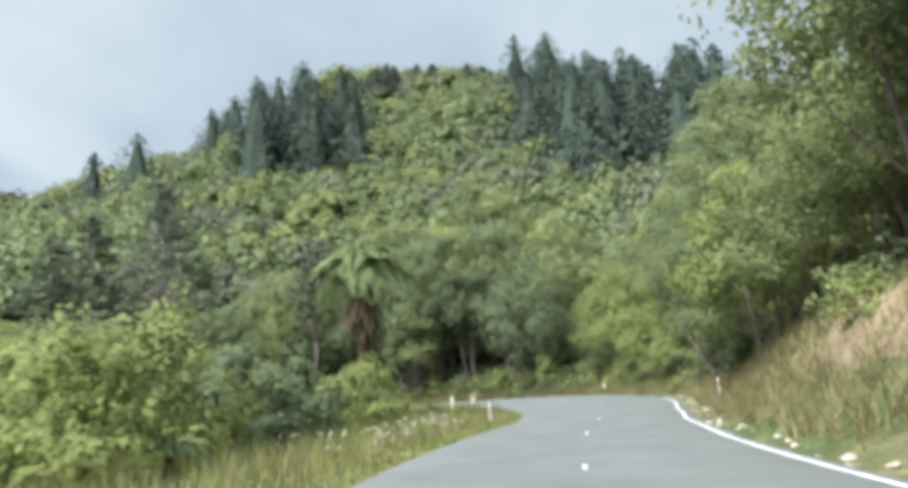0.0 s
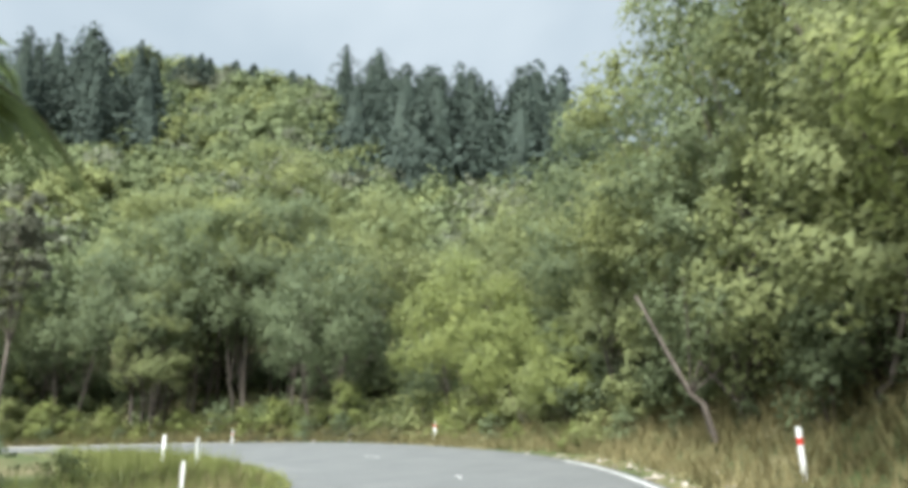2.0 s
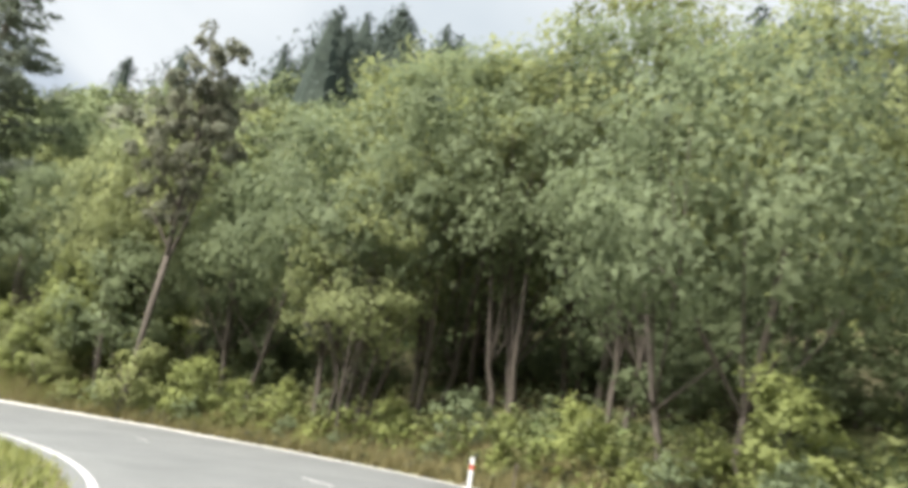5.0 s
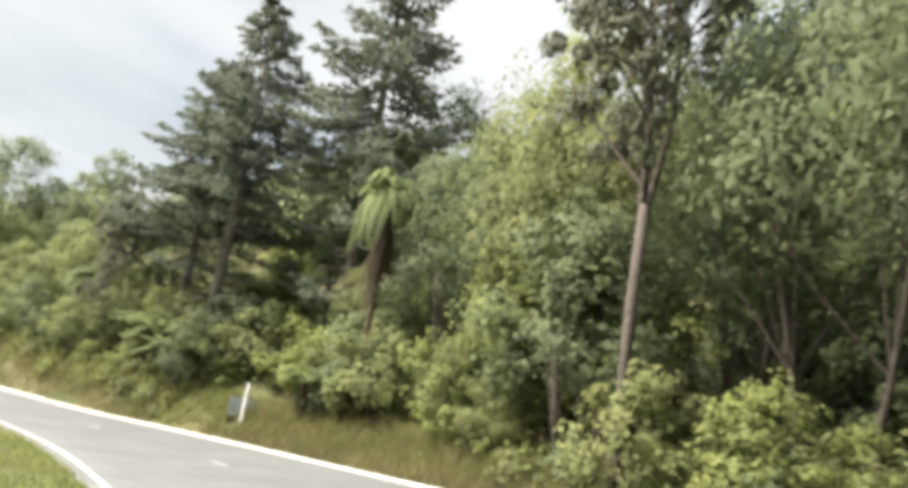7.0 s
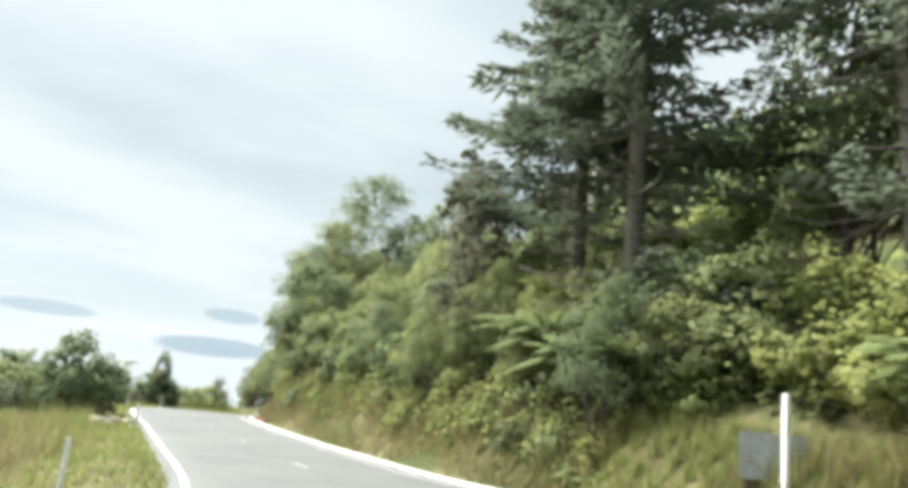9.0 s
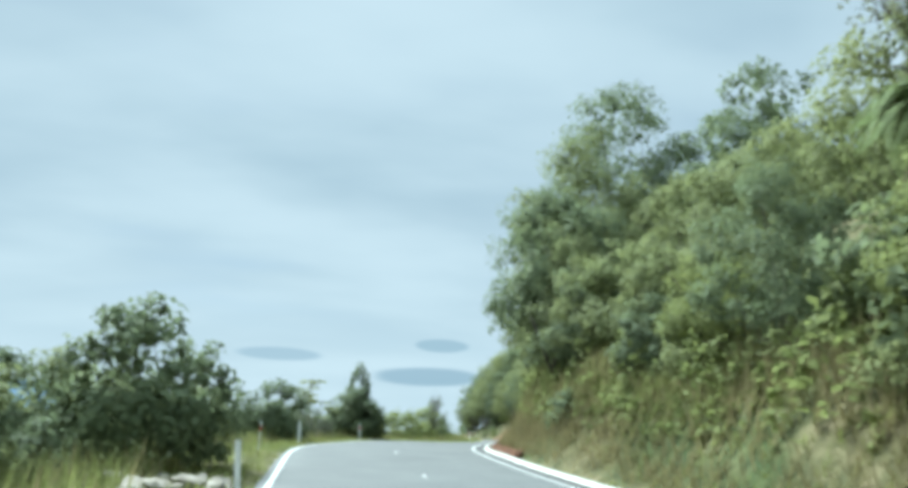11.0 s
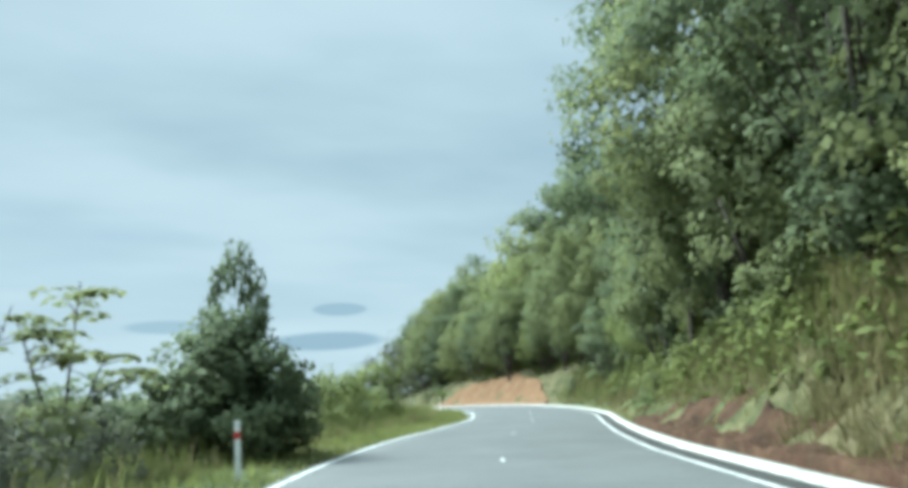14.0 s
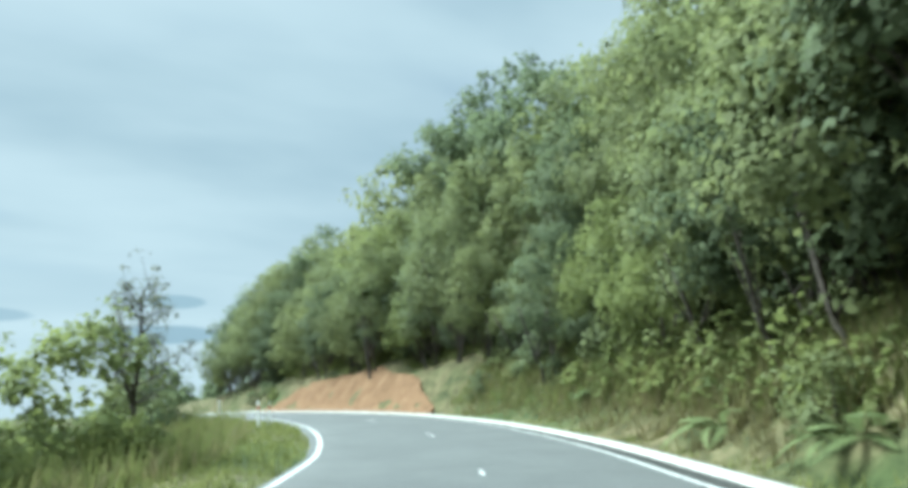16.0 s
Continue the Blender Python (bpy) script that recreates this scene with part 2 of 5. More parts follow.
DARK_CLAY, nt, b = mat("damp_red_brown_soil", 0.95, 0.1)
n1, n2 = place_noise(nt, 1.6, 7, 0.65), place_noise(nt, 6, 5)
clay = ramp(nt, n1, [(0.3, (0.028, 0.017, 0.012)), (0.5, (0.06, 0.033, 0.021)), (0.72, (0.11, 0.065, 0.04))])
nt.links.new(mixc(nt, ramp(nt, n2, [(0.5, (0, 0, 0)), (0.75, (0.6, 0.6, 0.6))]), clay, (0.09, 0.075, 0.04)), b.inputs["Base Color"])
bump(nt, b, n2, 0.9, 0.08)

ASPHALT, nt, b = mat("worn_chip_seal", 0.85, 0.3)
fine, wide = place_noise(nt, 60, 3), place_noise(nt, 0.5, 5)
seal = ramp(nt, fine, [(0.3, (0.085, 0.088, 0.085)), (0.7, (0.14, 0.143, 0.136))])
nt.links.new(mixc(nt, ramp(nt, wide, [(0.35, (0, 0, 0)), (0.7, (0.5, 0.5, 0.5))]), seal, (0.065, 0.068, 0.067)), b.inputs["Base Color"])
bump(nt, b, fine, 0.35, 0.01)

GUTTER, nt, b = mat("damp_gutter", 0.6, 0.4)
n1 = place_noise(nt, 2.5, 6)
nt.links.new(ramp(nt, n1, [(0.3, (0.022, 0.022, 0.02)), (0.7, (0.06, 0.06, 0.055))]), b.inputs["Base Color"])

PAINT, nt, b = mat("road_paint", 0.7, 0.3)
n1 = place_noise(nt, 6, 6)
nt.links.new(ramp(nt, n1, [(0.3, (0.22, 0.22, 0.21)), (0.55, (0.52, 0.52, 0.50))]), b.inputs["Base Color"])

CONCRETE, nt, b = mat("pale_concrete", 0.85, 0.25)
n1 = place_noise(nt, 3, 7)
nt.links.new(ramp(nt, n1, [(0.3, (0.28, 0.27, 0.24)), (0.6, (0.46, 0.45, 0.41))]), b.inputs["Base Color"])
bump(nt, b, n1, 0.3, 0.01)

WHITE, nt, b = mat("white_plastic", 0.55, 0.4)
n1 = place_noise(nt, 12, 5)
nt.links.new(ramp(nt, n1, [(0.3, (0.62, 0.62, 0.59)), (0.5, (0.8, 0.8, 0.78))]), b.inputs["Base Color"])
RED, nt, b = mat("red_reflector", 0.4, 0.5)
nt.links.new(ramp(nt, place_noise(nt, 20, 3), [(0.3, (0.45, 0.04, 0.03)), (0.7, (0.62, 0.07, 0.05))]), b.inputs["Base Color"])
METAL, nt, b = mat("galvanised_steel", 0.5, 0.5)
b.inputs["Metallic"].default_value = 0.6
nt.links.new(ramp(nt, place_noise(nt, 8, 4), [(0.3, (0.30, 0.32, 0.33)), (0.7, (0.46, 0.48, 0.49))]), b.inputs["Base Color"])
STONE, nt, b = mat("broken_rock", 0.9, 0.2)
n1 = place_noise(nt, 5, 6)
nt.links.new(ramp(nt, n1, [(0.3, (0.17, 0.145, 0.11)), (0.5, (0.29, 0.26, 0.21)), (0.7, (0.42, 0.385, 0.325))]), b.inputs["Base Color"])
bump(nt, b, n1, 0.6, 0.04)
# forest of the far mountain, with the blue of distance haze put into its colour
FARBLUE, nt, b = mat("haze_blue_forest", 1.0, 0.0)
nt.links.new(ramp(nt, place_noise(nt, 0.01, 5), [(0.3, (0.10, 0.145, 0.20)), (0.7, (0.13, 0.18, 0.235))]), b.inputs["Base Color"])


# ---- helpers for meshes ----
rng = np.random.default_rng(11)


def thing(name, label, category, m, group="", kind=""):
    ob = new(name)
    ob.empty_display_size = 0.2
    ob.matrix_basis = m
    return tagged(ob, label, category, group, kind)


def quads(name, v, material, parent=None, label="", n=4):
    """One mesh of separate faces with n corners each, from an array (faces * n, 3)."""
    v = np.asarray(v, np.float32).reshape(-1, 3)
    k = len(v) // n
    me = bpy.data.meshes.new(name)
    me.vertices.add(len(v))
    me.vertices.foreach_set("co", v.ravel())
    me.loops.add(len(v))
    me.loops.foreach_set("vertex_index", np.arange(len(v), dtype=np.int32))
    me.polygons.add(k)
    me.polygons.foreach_set("loop_start", np.arange(k, dtype=np.int32) * n)
    me.update()
    me.materials.append(material)
    ob = new(name, me)
    if parent:
        ob.parent = parent
    if label:
        tagged(ob, label)
    return ob


def part(name, bm, material, parent=None, label="", smooth=False):
    me = bpy.data.meshes.new(name)
    bm.to_mesh(me)
    bm.free()
    me.materials.append(material)
    if smooth:
        me.polygons.foreach_set("use_smooth", [True] * len(me.polygons))
    ob = new(name, me)
    if parent:
        ob.parent = parent
    if label:
        tagged(ob, label)
    return ob


def grid_mesh(name, v, rows, cols, material, parent=None, smooth=True):
    """A sheet from rows * cols points."""
    idx = np.arange(rows * cols).reshape(rows, cols)
    f = np.stack([idx[:-1, :-1], idx[:-1, 1:], idx[1:, 1:], idx[1:, :-1]], -1).reshape(-1, 4)
    me = bpy.data.meshes.new(name)
    me.vertices.add(rows * cols)
    me.vertices.foreach_set("co", np.asarray(v, np.float32).ravel())
    me.loops.add(f.size)
    me.loops.foreach_set("vertex_index", f.ravel().astype(np.int32))
    me.polygons.add(len(f))
    me.polygons.foreach_set("loop_start", np.arange(len(f), dtype=np.int32) * 4)
    me.update()
    if smooth:
        me.polygons.foreach_set("use_smooth", np.ones(len(f), dtype=bool))
    me.materials.append(material)
    ob = new(name, me)
    if parent:
        ob.parent = parent
    return ob


def unit(v):
    return v / np.maximum(np.linalg.norm(v, axis=-1, keepdims=True), 1e-9)


def leaves(c, nrm, size, aspect=0.6, droop=0.25):
    """Kite-shaped leaves at c that face along nrm: an array of four corners each."""
    n = len(c)
    nrm = unit(nrm)
    r = rng.normal(size=(n, 3))
    along = unit(np.cross(nrm, r))
    across = np.cross(nrm, along)
    size = np.broadcast_to(np.asarray(size, float), (n,))[:, None]
    tip = c + along * size * 0.55 - nrm * size * droop
    root = c - along * size * 0.45
    return np.stack([root, c - across * size * aspect / 2, tip, c + across * size * aspect / 2], 1)


def tube(bm, pts, radii, seg=7):
    """A tapered limb along pts."""
    rings = []
    for i, p in enumerate(pts):
        p = Vector(p)
        d = Vector(pts[min(i + 1, len(pts) - 1)]) - Vector(pts[max(i - 1, 0)])
        q = d.to_track_quat("Z", "Y")
        rings.append([bm.verts.new(p + q @ Vector((math.cos(k * math.tau / seg) * radii[i], math.sin(k * math.tau / seg) * radii[i], 0))) for k in range(seg)])
    for r0, r1 in zip(rings, rings[1:]):
        for k in range(seg):
            bm.faces.new((r0[k], r0[(k + 1) % seg], r1[(k + 1) % seg], r1[k]))
    bm.faces.new(rings[-1])


def box(bm, sx, sy, sz, at=(0, 0, 0), bevel=0.0):
    m = Matrix.LocRotScale(at, None, (sx, sy, sz))
    g = bmesh.ops.create_cube(bm, size=1, matrix=m)
    if bevel:
        bmesh.ops.bevel(bm, geom=list({e for v in g["verts"] for e in v.link_edges}), offset=bevel, segments=2, affect="EDGES")


# ---- the road's line ----
RX = [-3.5, -2, -0.8, -0.2, 0, 0.23, 1.22, 2.87, 4.46, 4.95, 3.5, 0.33, -4.26, -10.56, -17.95, -26.25, -34.92, -43.88, -52.88, -61.87, -70.87,
      -79.87, -88.81, -97.58, -106.2, -115, -124, -133, -142, -151, -160, -169, -178, -190, -205]
RY = [-60, -40, -25, -10, 0, 9, 17.93, 26.78, 35.64, 44.6, 53.5, 62.18, 69.9, 76.28, 81.39, 84.86, 87.2, 87.85, 87.68, 87.44, 87.19,
      87.17, 88.13, 90.11, 92.83, 96.2, 99.6, 101.8, 102.7, 102.9, 102.3, 101.9, 101.3, 100.2, 98]
RZ = [0.2, 0.1, 0.05, 0, -0.02, -0.06, -0.14, -0.22, -0.32, -0.27, -0.21, -0.22, -0.4, -0.71, -1.06, -1.32, -1.38, -1.14, -0.86, -0.57, -0.19,
      0.25, 0.5, 0.76, 0.9, 1.0, 1.2, 1.45, 1.65, 1.75, 1.8, 1.8, 1.8, 1.7, 1.5]


def spline(vals, per):
    """Catmull-Rom through the values."""
    p = np.array([2 * vals[0] - vals[1], *vals, 2 * vals[-1] - vals[-2]], float)
    t = np.arange(per)[:, None] / per
    out = []
    for i in range(1, len(p) - 2):
        a_, b_, c_, d_ = p[i - 1 : i + 3]
        out.append(0.5 * (2 * b_ + (c_ - a_) * t + (2 * a_ - 5 * b_ + 4 * c_ - d_) * t**2 + (3 * b_ - a_ - 3 * c_ + d_) * t**3))
    return np.append(np.concatenate(out).ravel(), p[-2])


PER = 12
road = np.stack([spline(RX, PER), spline(RY, PER), spline(RZ, PER)], 1)
NR = len(road)
step = np.gradient(road[:, :2], axis=0)
tang = unit(step)
side = np.stack([tang[:, 1], -tang[:, 0]], 1)  # to the right
dist = np.r_[0, np.cumsum(np.linalg.norm(np.diff(road[:, :2], axis=0), axis=1))]
S0 = dist[4 * PER]  # where x, y = 0, 0
S = dist - S0
# metres along the road: seal to the left and right of the driving line, and the rise of the outer edge
LEFT = np.interp(S, [0, 30, 40, 48, 70, 110, 140, 160, 185, 198], [2.5, 2.3, 1.9, 1.4, 1.3, 1.4, 1.6, 2.6, 2.5, 2.0])
RIGHT = np.interp(S, [0, 30, 37, 43, 50, 60, 70, 85, 95, 103, 112, 118, 125, 135, 175, 200], [5.2, 5.1, 5.6, 6.8, 8.2, 9.0, 9.3, 9.1, 8.6, 8.0, 7.2, 6.5, 6.1, 6.0, 4.8, 5.0])
RISE = np.interp(S, [0, 30, 45, 60, 90, 108, 122, 150], [0, 0.1, 0.38, 0.42, 0.42, 0.28, 0.0, 0.0])
BANK_H = np.interp(S, [-20, 10, 35, 50, 62, 90, 105, 125, 140, 160, 175, 200, 230, 260], [3.4, 3.4, 2.2, 1.4, 0.9, 0.9, 1.3, 1.9, 2.6, 3.2, 2.8, 1.8, 2.6, 2.5])
BANK_W = np.interp(S, [-20, 30, 50, 70, 110, 130, 150, 200], [2.6, 3.0, 3.5, 3.5, 3.0, 2.2, 2.2, 2.5])
SLOPE = np.interp(S, [0, 40, 60, 90, 120, 150, 200, 240], [0.5, 0.44, 0.42, 0.42, 0.5, 0.6, 0.66, 0.7])


def nearest(xy):
    k = np.empty(len(xy), int)
    for i in range(0, len(xy), 4000):
        d = ((xy[i : i + 4000, None] - road[None, :, :2]) ** 2).sum(-1)
        k[i : i + 4000] = d.argmin(1)
    lat = ((xy - road[k, :2]) * side[k]).sum(1)
    far = np.linalg.norm(xy - road[k, :2], axis=1)
    return k, np.where((lat < 0) & (xy[:, 1] < 125), -far, far)


def smooth01(x):
    x = np.clip(x, 0, 1)
    return x * x * (3 - 2 * x)


def wave(x, y, f, seed):
    """Cheap rolling noise, -1 to 1."""
    s = seed * 1.7
    return (np.sin(f * x + s) * np.cos(f * 1.13 * y - s * 2) + 0.5 * np.sin(f * 2.1 * x - 1.3 * f * y + s * 3) + 0.5 * np.cos(f * 2.6 * y + f * x + s)) / 2


def height(xy):
    xy = np.asarray(xy, float).reshape(-1, 2)
    x, y = xy.T
    k, lat = nearest(xy)
    z = road[k, 2]
    rise = RISE[k] * np.clip(lat / RIGHT[k], 0, 1)
    dr, dl = lat - RIGHT[k], -lat - LEFT[k]
    h = z + rise - 0.15
    bank = BANK_H[k] * (1 + 0.18 * wave(x, y, 0.5, 1))
    up_ = smooth01((dr - 0.8) / BANK_W[k]) * bank + 0.13 * smooth01(dr / 0.7)
    over = np.maximum(dr - 0.8 - BANK_W[k], 0)
    east = smooth01((x + 95) / 50)
    hill = np.minimum(over, 26) * SLOPE[k] + np.maximum(over - 26, 0) * (0.45 + 0.163 * east) + 0.00031 * over**2
    cap = 24 + 214 * np.exp(-(((x + 14.8) / np.where(x < -14.8, 161, 119)) ** 2) - ((y - 372) / 198) ** 2)
    hill = cap * np.tanh(hill / cap) * (1 + 0.06 * wave(x, y, 0.05, 2)) + np.clip(dr - 6, 0, 6) / 6 * 0.5 * wave(x, y, 0.23, 3)
    fade = smooth01((np.hypot(x + 40, y - 100) - 600) / 500)
    fade = np.maximum(fade, smooth01((-188 - x) / 45))
    right = h + (up_ + hill) * (1 - fade) - 30 * fade * smooth01((np.hypot(x + 40, y - 100) - 160) / 300)
    down = -0.10 * np.maximum(dl - 2.0, 0) * smooth01((-x - 20) / 60)
    rise_far = 105 * smooth01((np.hypot(x + 60, y - 90) - 350) / 2700) * smooth01((-x - 300) / 600)
    left = h + rise_far + 0.13 * smooth01(dl / 0.6) + np.maximum(down, -34) + 0.25 * wave(x, y, 0.3, 5) * smooth01((dl - 1) / 4)
    return np.where(lat > 0, right, left)


def axis_coords(lo, hi, step_, far, n):
    out = (np.linspace(0, 1, n)[1:] ** 2.4) * far
    out = np.maximum(out, np.arange(1, n) * step_ * 1.5)
    return np.r_[(lo - out)[::-1], np.arange(lo, hi + step_ / 2, step_), hi + out]


# ---- ground, road ----
gx, gy = axis_coords(-195, 45, 1.1, 4300, 40), axis_coords(-30, 135, 1.1, 4300, 42)
X, Y = np.meshgrid(gx, gy)
Z = height(np.stack([X.ravel(), Y.ravel()], 1))
ground = grid_mesh("ground", np.stack([X.ravel(), Y.ravel(), Z], 1), len(gy), len(gx), GROUND)
tagged(ground, "rough hillside soil with grass and leaf litter", "ground", kind="structure")


def road_point(k, lat, lift=0.0):
    rise = RISE[k] * np.clip(lat / RIGHT[k], 0, 1.3)
    return np.column_stack([road[k, :2] + side[k] * np.asarray(lat)[:, None], road[k, 2] + rise + lift])


def strip(name, k, lats, lifts, material, parent=None, label=""):
    """A band along the road through the given offsets, one after another across it."""
    v = np.stack([road_point(k, np.broadcast_to(l, len(k)), f) for l, f in zip(lats, lifts)], 1)
    ob = grid_mesh(name, v, len(k), len(lats), material, parent)
    if label:
        tagged(ob, label)
    return ob


allk = np.arange(NR)
fr = np.linspace(0, 1, 9)
wob = 0.10 * np.sin(S * 0.9) + 0.07 * np.sin(S * 2.3 + 1)
lats = [-LEFT - 0.1 - 0.5 * np.abs(wob), *[-LEFT + (LEFT + RIGHT) * f for f in fr], RIGHT + 0.25 + wob]
road_ob = strip("road", allk, lats, [-0.12, *([0.0] * 9), -0.12], ASPHALT)
tagged(road_ob, "worn grey chip-seal country road curving round a hill", "road", kind="structure")


def span(s0, s1):
    return np.where((S >= s0) & (S <= s1))[0]


k = span(-60, 47)
strip("edge_line", k, [RIGHT[k] - 0.32, RIGHT[k] - 0.20], [0.006, 0.006], PAINT, road_ob, "white painted edge line")
k = span(66, 300)
strip("edge_line", k, [-LEFT[k] + 0.12, -LEFT[k] + 0.24], [0.006, 0.006], PAINT, road_ob, "white painted edge line")
k = span(118, 300)
strip("edge_line", k, [RIGHT[k] - 0.62, RIGHT[k] - 0.50], [0.006, 0.006], PAINT, road_ob, "white painted edge line")
for s in np.arange(-7, 230, 10.0):
    k = span(s, s + 1.8)
    if len(k) > 1:
        mid = (RIGHT[k] - LEFT[k]) / 2
        strip("lane_dash", k, [mid - 0.035, mid + 0.035], [0.005, 0.005], PAINT, road_ob)
k = span(118, 290)
strip("gutter", k, [RIGHT[k] - 0.46, RIGHT[k] - 0.05], [0.004, 0.004], GUTTER, road_ob, "dark damp gutter along the kerb")
k = span(74, 290)
kw = np.interp(S[k], [74, 92, 112], [0.02, 0.09, 0.19])
kerb_ob = strip("kerb", k, [RIGHT[k] - 0.05, RIGHT[k] - 0.04, RIGHT[k] + 0.1 * kw, RIGHT[k] + kw, RIGHT[k] + 1.25 * kw], [-0.05, 0.16 * kw, 0.47 * kw, 0.53 * kw, -0.1], CONCRETE)
tagged(kerb_ob, "pale concrete kerb along the foot of the bank", "kerb", kind="structure")


# ---- plants: kinds ----
def blob_leaves(lumps, per, leaf, flat=0.7, up=0.6, aspect=0.68, centre=None):
    """Leaves on the upper skins of round lumps (x, y, z, radius)."""
    lumps = np.asarray(lumps)
    n = len(lumps) * per
    c = np.repeat(lumps, per, 0)
    d = unit(rng.normal(size=(n, 3)))
    d[:, 2] = np.where(d[:, 2] < -0.25, -d[:, 2], d[:, 2])
    rad = c[:, 3] * rng.uniform(0.72, 1.08, n)
    p = c[:, :3] + d * rad[:, None] * (1, 1, flat)
    nrm = d + (0, 0, up) + rng.normal(size=(n, 3)) * 0.32
    if centre is not None:  # leaves turn outwards from the whole crown
        nrm = nrm * 0.6 + unit(p - np.asarray(centre)) * 0.9
    return leaves(p, nrm, leaf * rng.uniform(0.65, 1.35, n), aspect)


def crown(rx, h, skirt, nb, nl, per, leaf, corners=3, aspect=0.8, low=-0.45):
    """A rounded crown on boughs that stand apart, each a clump of leafy lumps. Corners and normals of the leaves, and the solid cores that shade the inside."""
    zc = skirt + 0.36 * (h - skirt)
    far_ = 1.75 / math.sqrt(nb)
    keep = [np.array((0.05, 0, 1.0))]
    for q in unit(rng.normal(size=(nb * 14, 3))):
        if q[2] > low and len(keep) < nb and all(np.linalg.norm(q - w) > far_ for w in keep):
            keep.append(q)
    q = np.array(keep)
    m_ = len(q)
    sb = rx * rng.uniform(0.27, 0.41, m_) * (24 / nb) ** 0.3
    reach = rng.uniform(0.82, 1.1, m_)
    vert = np.where(q[:, 2] > 0, h - zc, zc - skirt)
    c = np.column_stack([q[:, :2] * ((rx - 0.75 * sb) * reach)[:, None], zc + q[:, 2] * np.maximum(vert - 0.6 * sb, 0.2 * vert) * (0.5 + 0.5 * reach)])
    i = np.repeat(np.arange(m_), nl)
    out = unit(q + (0, 0, 0.25))
    d = unit(rng.normal(size=(len(i), 3)) + 0.45 * out[i] + (0, 0, 0.15))
    lc = c[i] + d * (sb[i] * rng.uniform(0.5, 1.0, len(i)))[:, None] * (1, 1, 0.82)
    lr = sb[i] * rng.uniform(0.3, 0.52, len(i))
    j = np.repeat(np.arange(len(i)), per)
    e_ = unit(rng.normal(size=(len(j), 3)) + 0.4 * d[j])
    p = lc[j] + e_ * (lr[j] * rng.uniform(0.5, 1.25, len(j)))[:, None] * (1, 1, 0.85)
    nrm = unit(0.34 * d[j] + 0.3 * e_ + 0.3 * out[i[j]] + (0, 0, 0.18) + rng.normal(size=p.shape) * 0.16)
    V = leaves(p, nrm + rng.normal(size=p.shape) * 0.34, leaf * rng.uniform(0.6, 1.4, len(p)), aspect)
    n_in = np.repeat(np.arange(m_), max(6, int(per * 0.8)))
    g_ = unit(rng.normal(size=(len(n_in), 3)) + 0.3 * out[n_in])
    p_in = c[n_in] + g_ * (sb[n_in] * rng.uniform(0.05, 0.7, len(n_in)))[:, None] * (1, 1, 0.85)
    nrm_in = unit(0.6 * g_ + 0.4 * out[n_in] + (0, 0, 0.3))
    V = np.concatenate([V, leaves(p_in, nrm_in + rng.normal(size=p_in.shape) * 0.3, sb[n_in] * rng.uniform(0.25, 0.42, len(n_in)), 0.8)])
    n_mid = nb * 9
    g_ = unit(rng.normal(size=(n_mid, 3)))
    p_mid = g_ * (rng.uniform(0.15, 1, (n_mid, 1)) ** 0.4) * (rx * 0.55, rx * 0.55, (h - zc) * 0.5) + (0, 0, zc + 0.12 * (h - zc))
    nrm_mid = unit(g_ + (0, 0, 0.4))
    V = np.concatenate([V, leaves(p_mid, nrm_mid + rng.normal(size=p_mid.shape) * 0.4, rx * rng.uniform(0.08, 0.15, n_mid), 0.8)])
    nrm, p = np.concatenate([nrm, nrm_in, nrm_mid]), np.concatenate([p, p_in, p_mid])
    cores = [(c[k_], (sb[k_] * 0.5, sb[k_] * 0.5, sb[k_] * 0.42)) for k_ in range(m_)]
    cores.append((np.array((0, 0, zc + 0.12 * (h - zc))), (rx * 0.36, rx * 0.36, (h - zc) * 0.38)))
    if corners == 3:
        V = V[:, [0, 3, 1]] * 1.0
        V[:, 0] = V[:, 0] + (p - V[:, 0]) * 2.0
    return V, nrm, cores


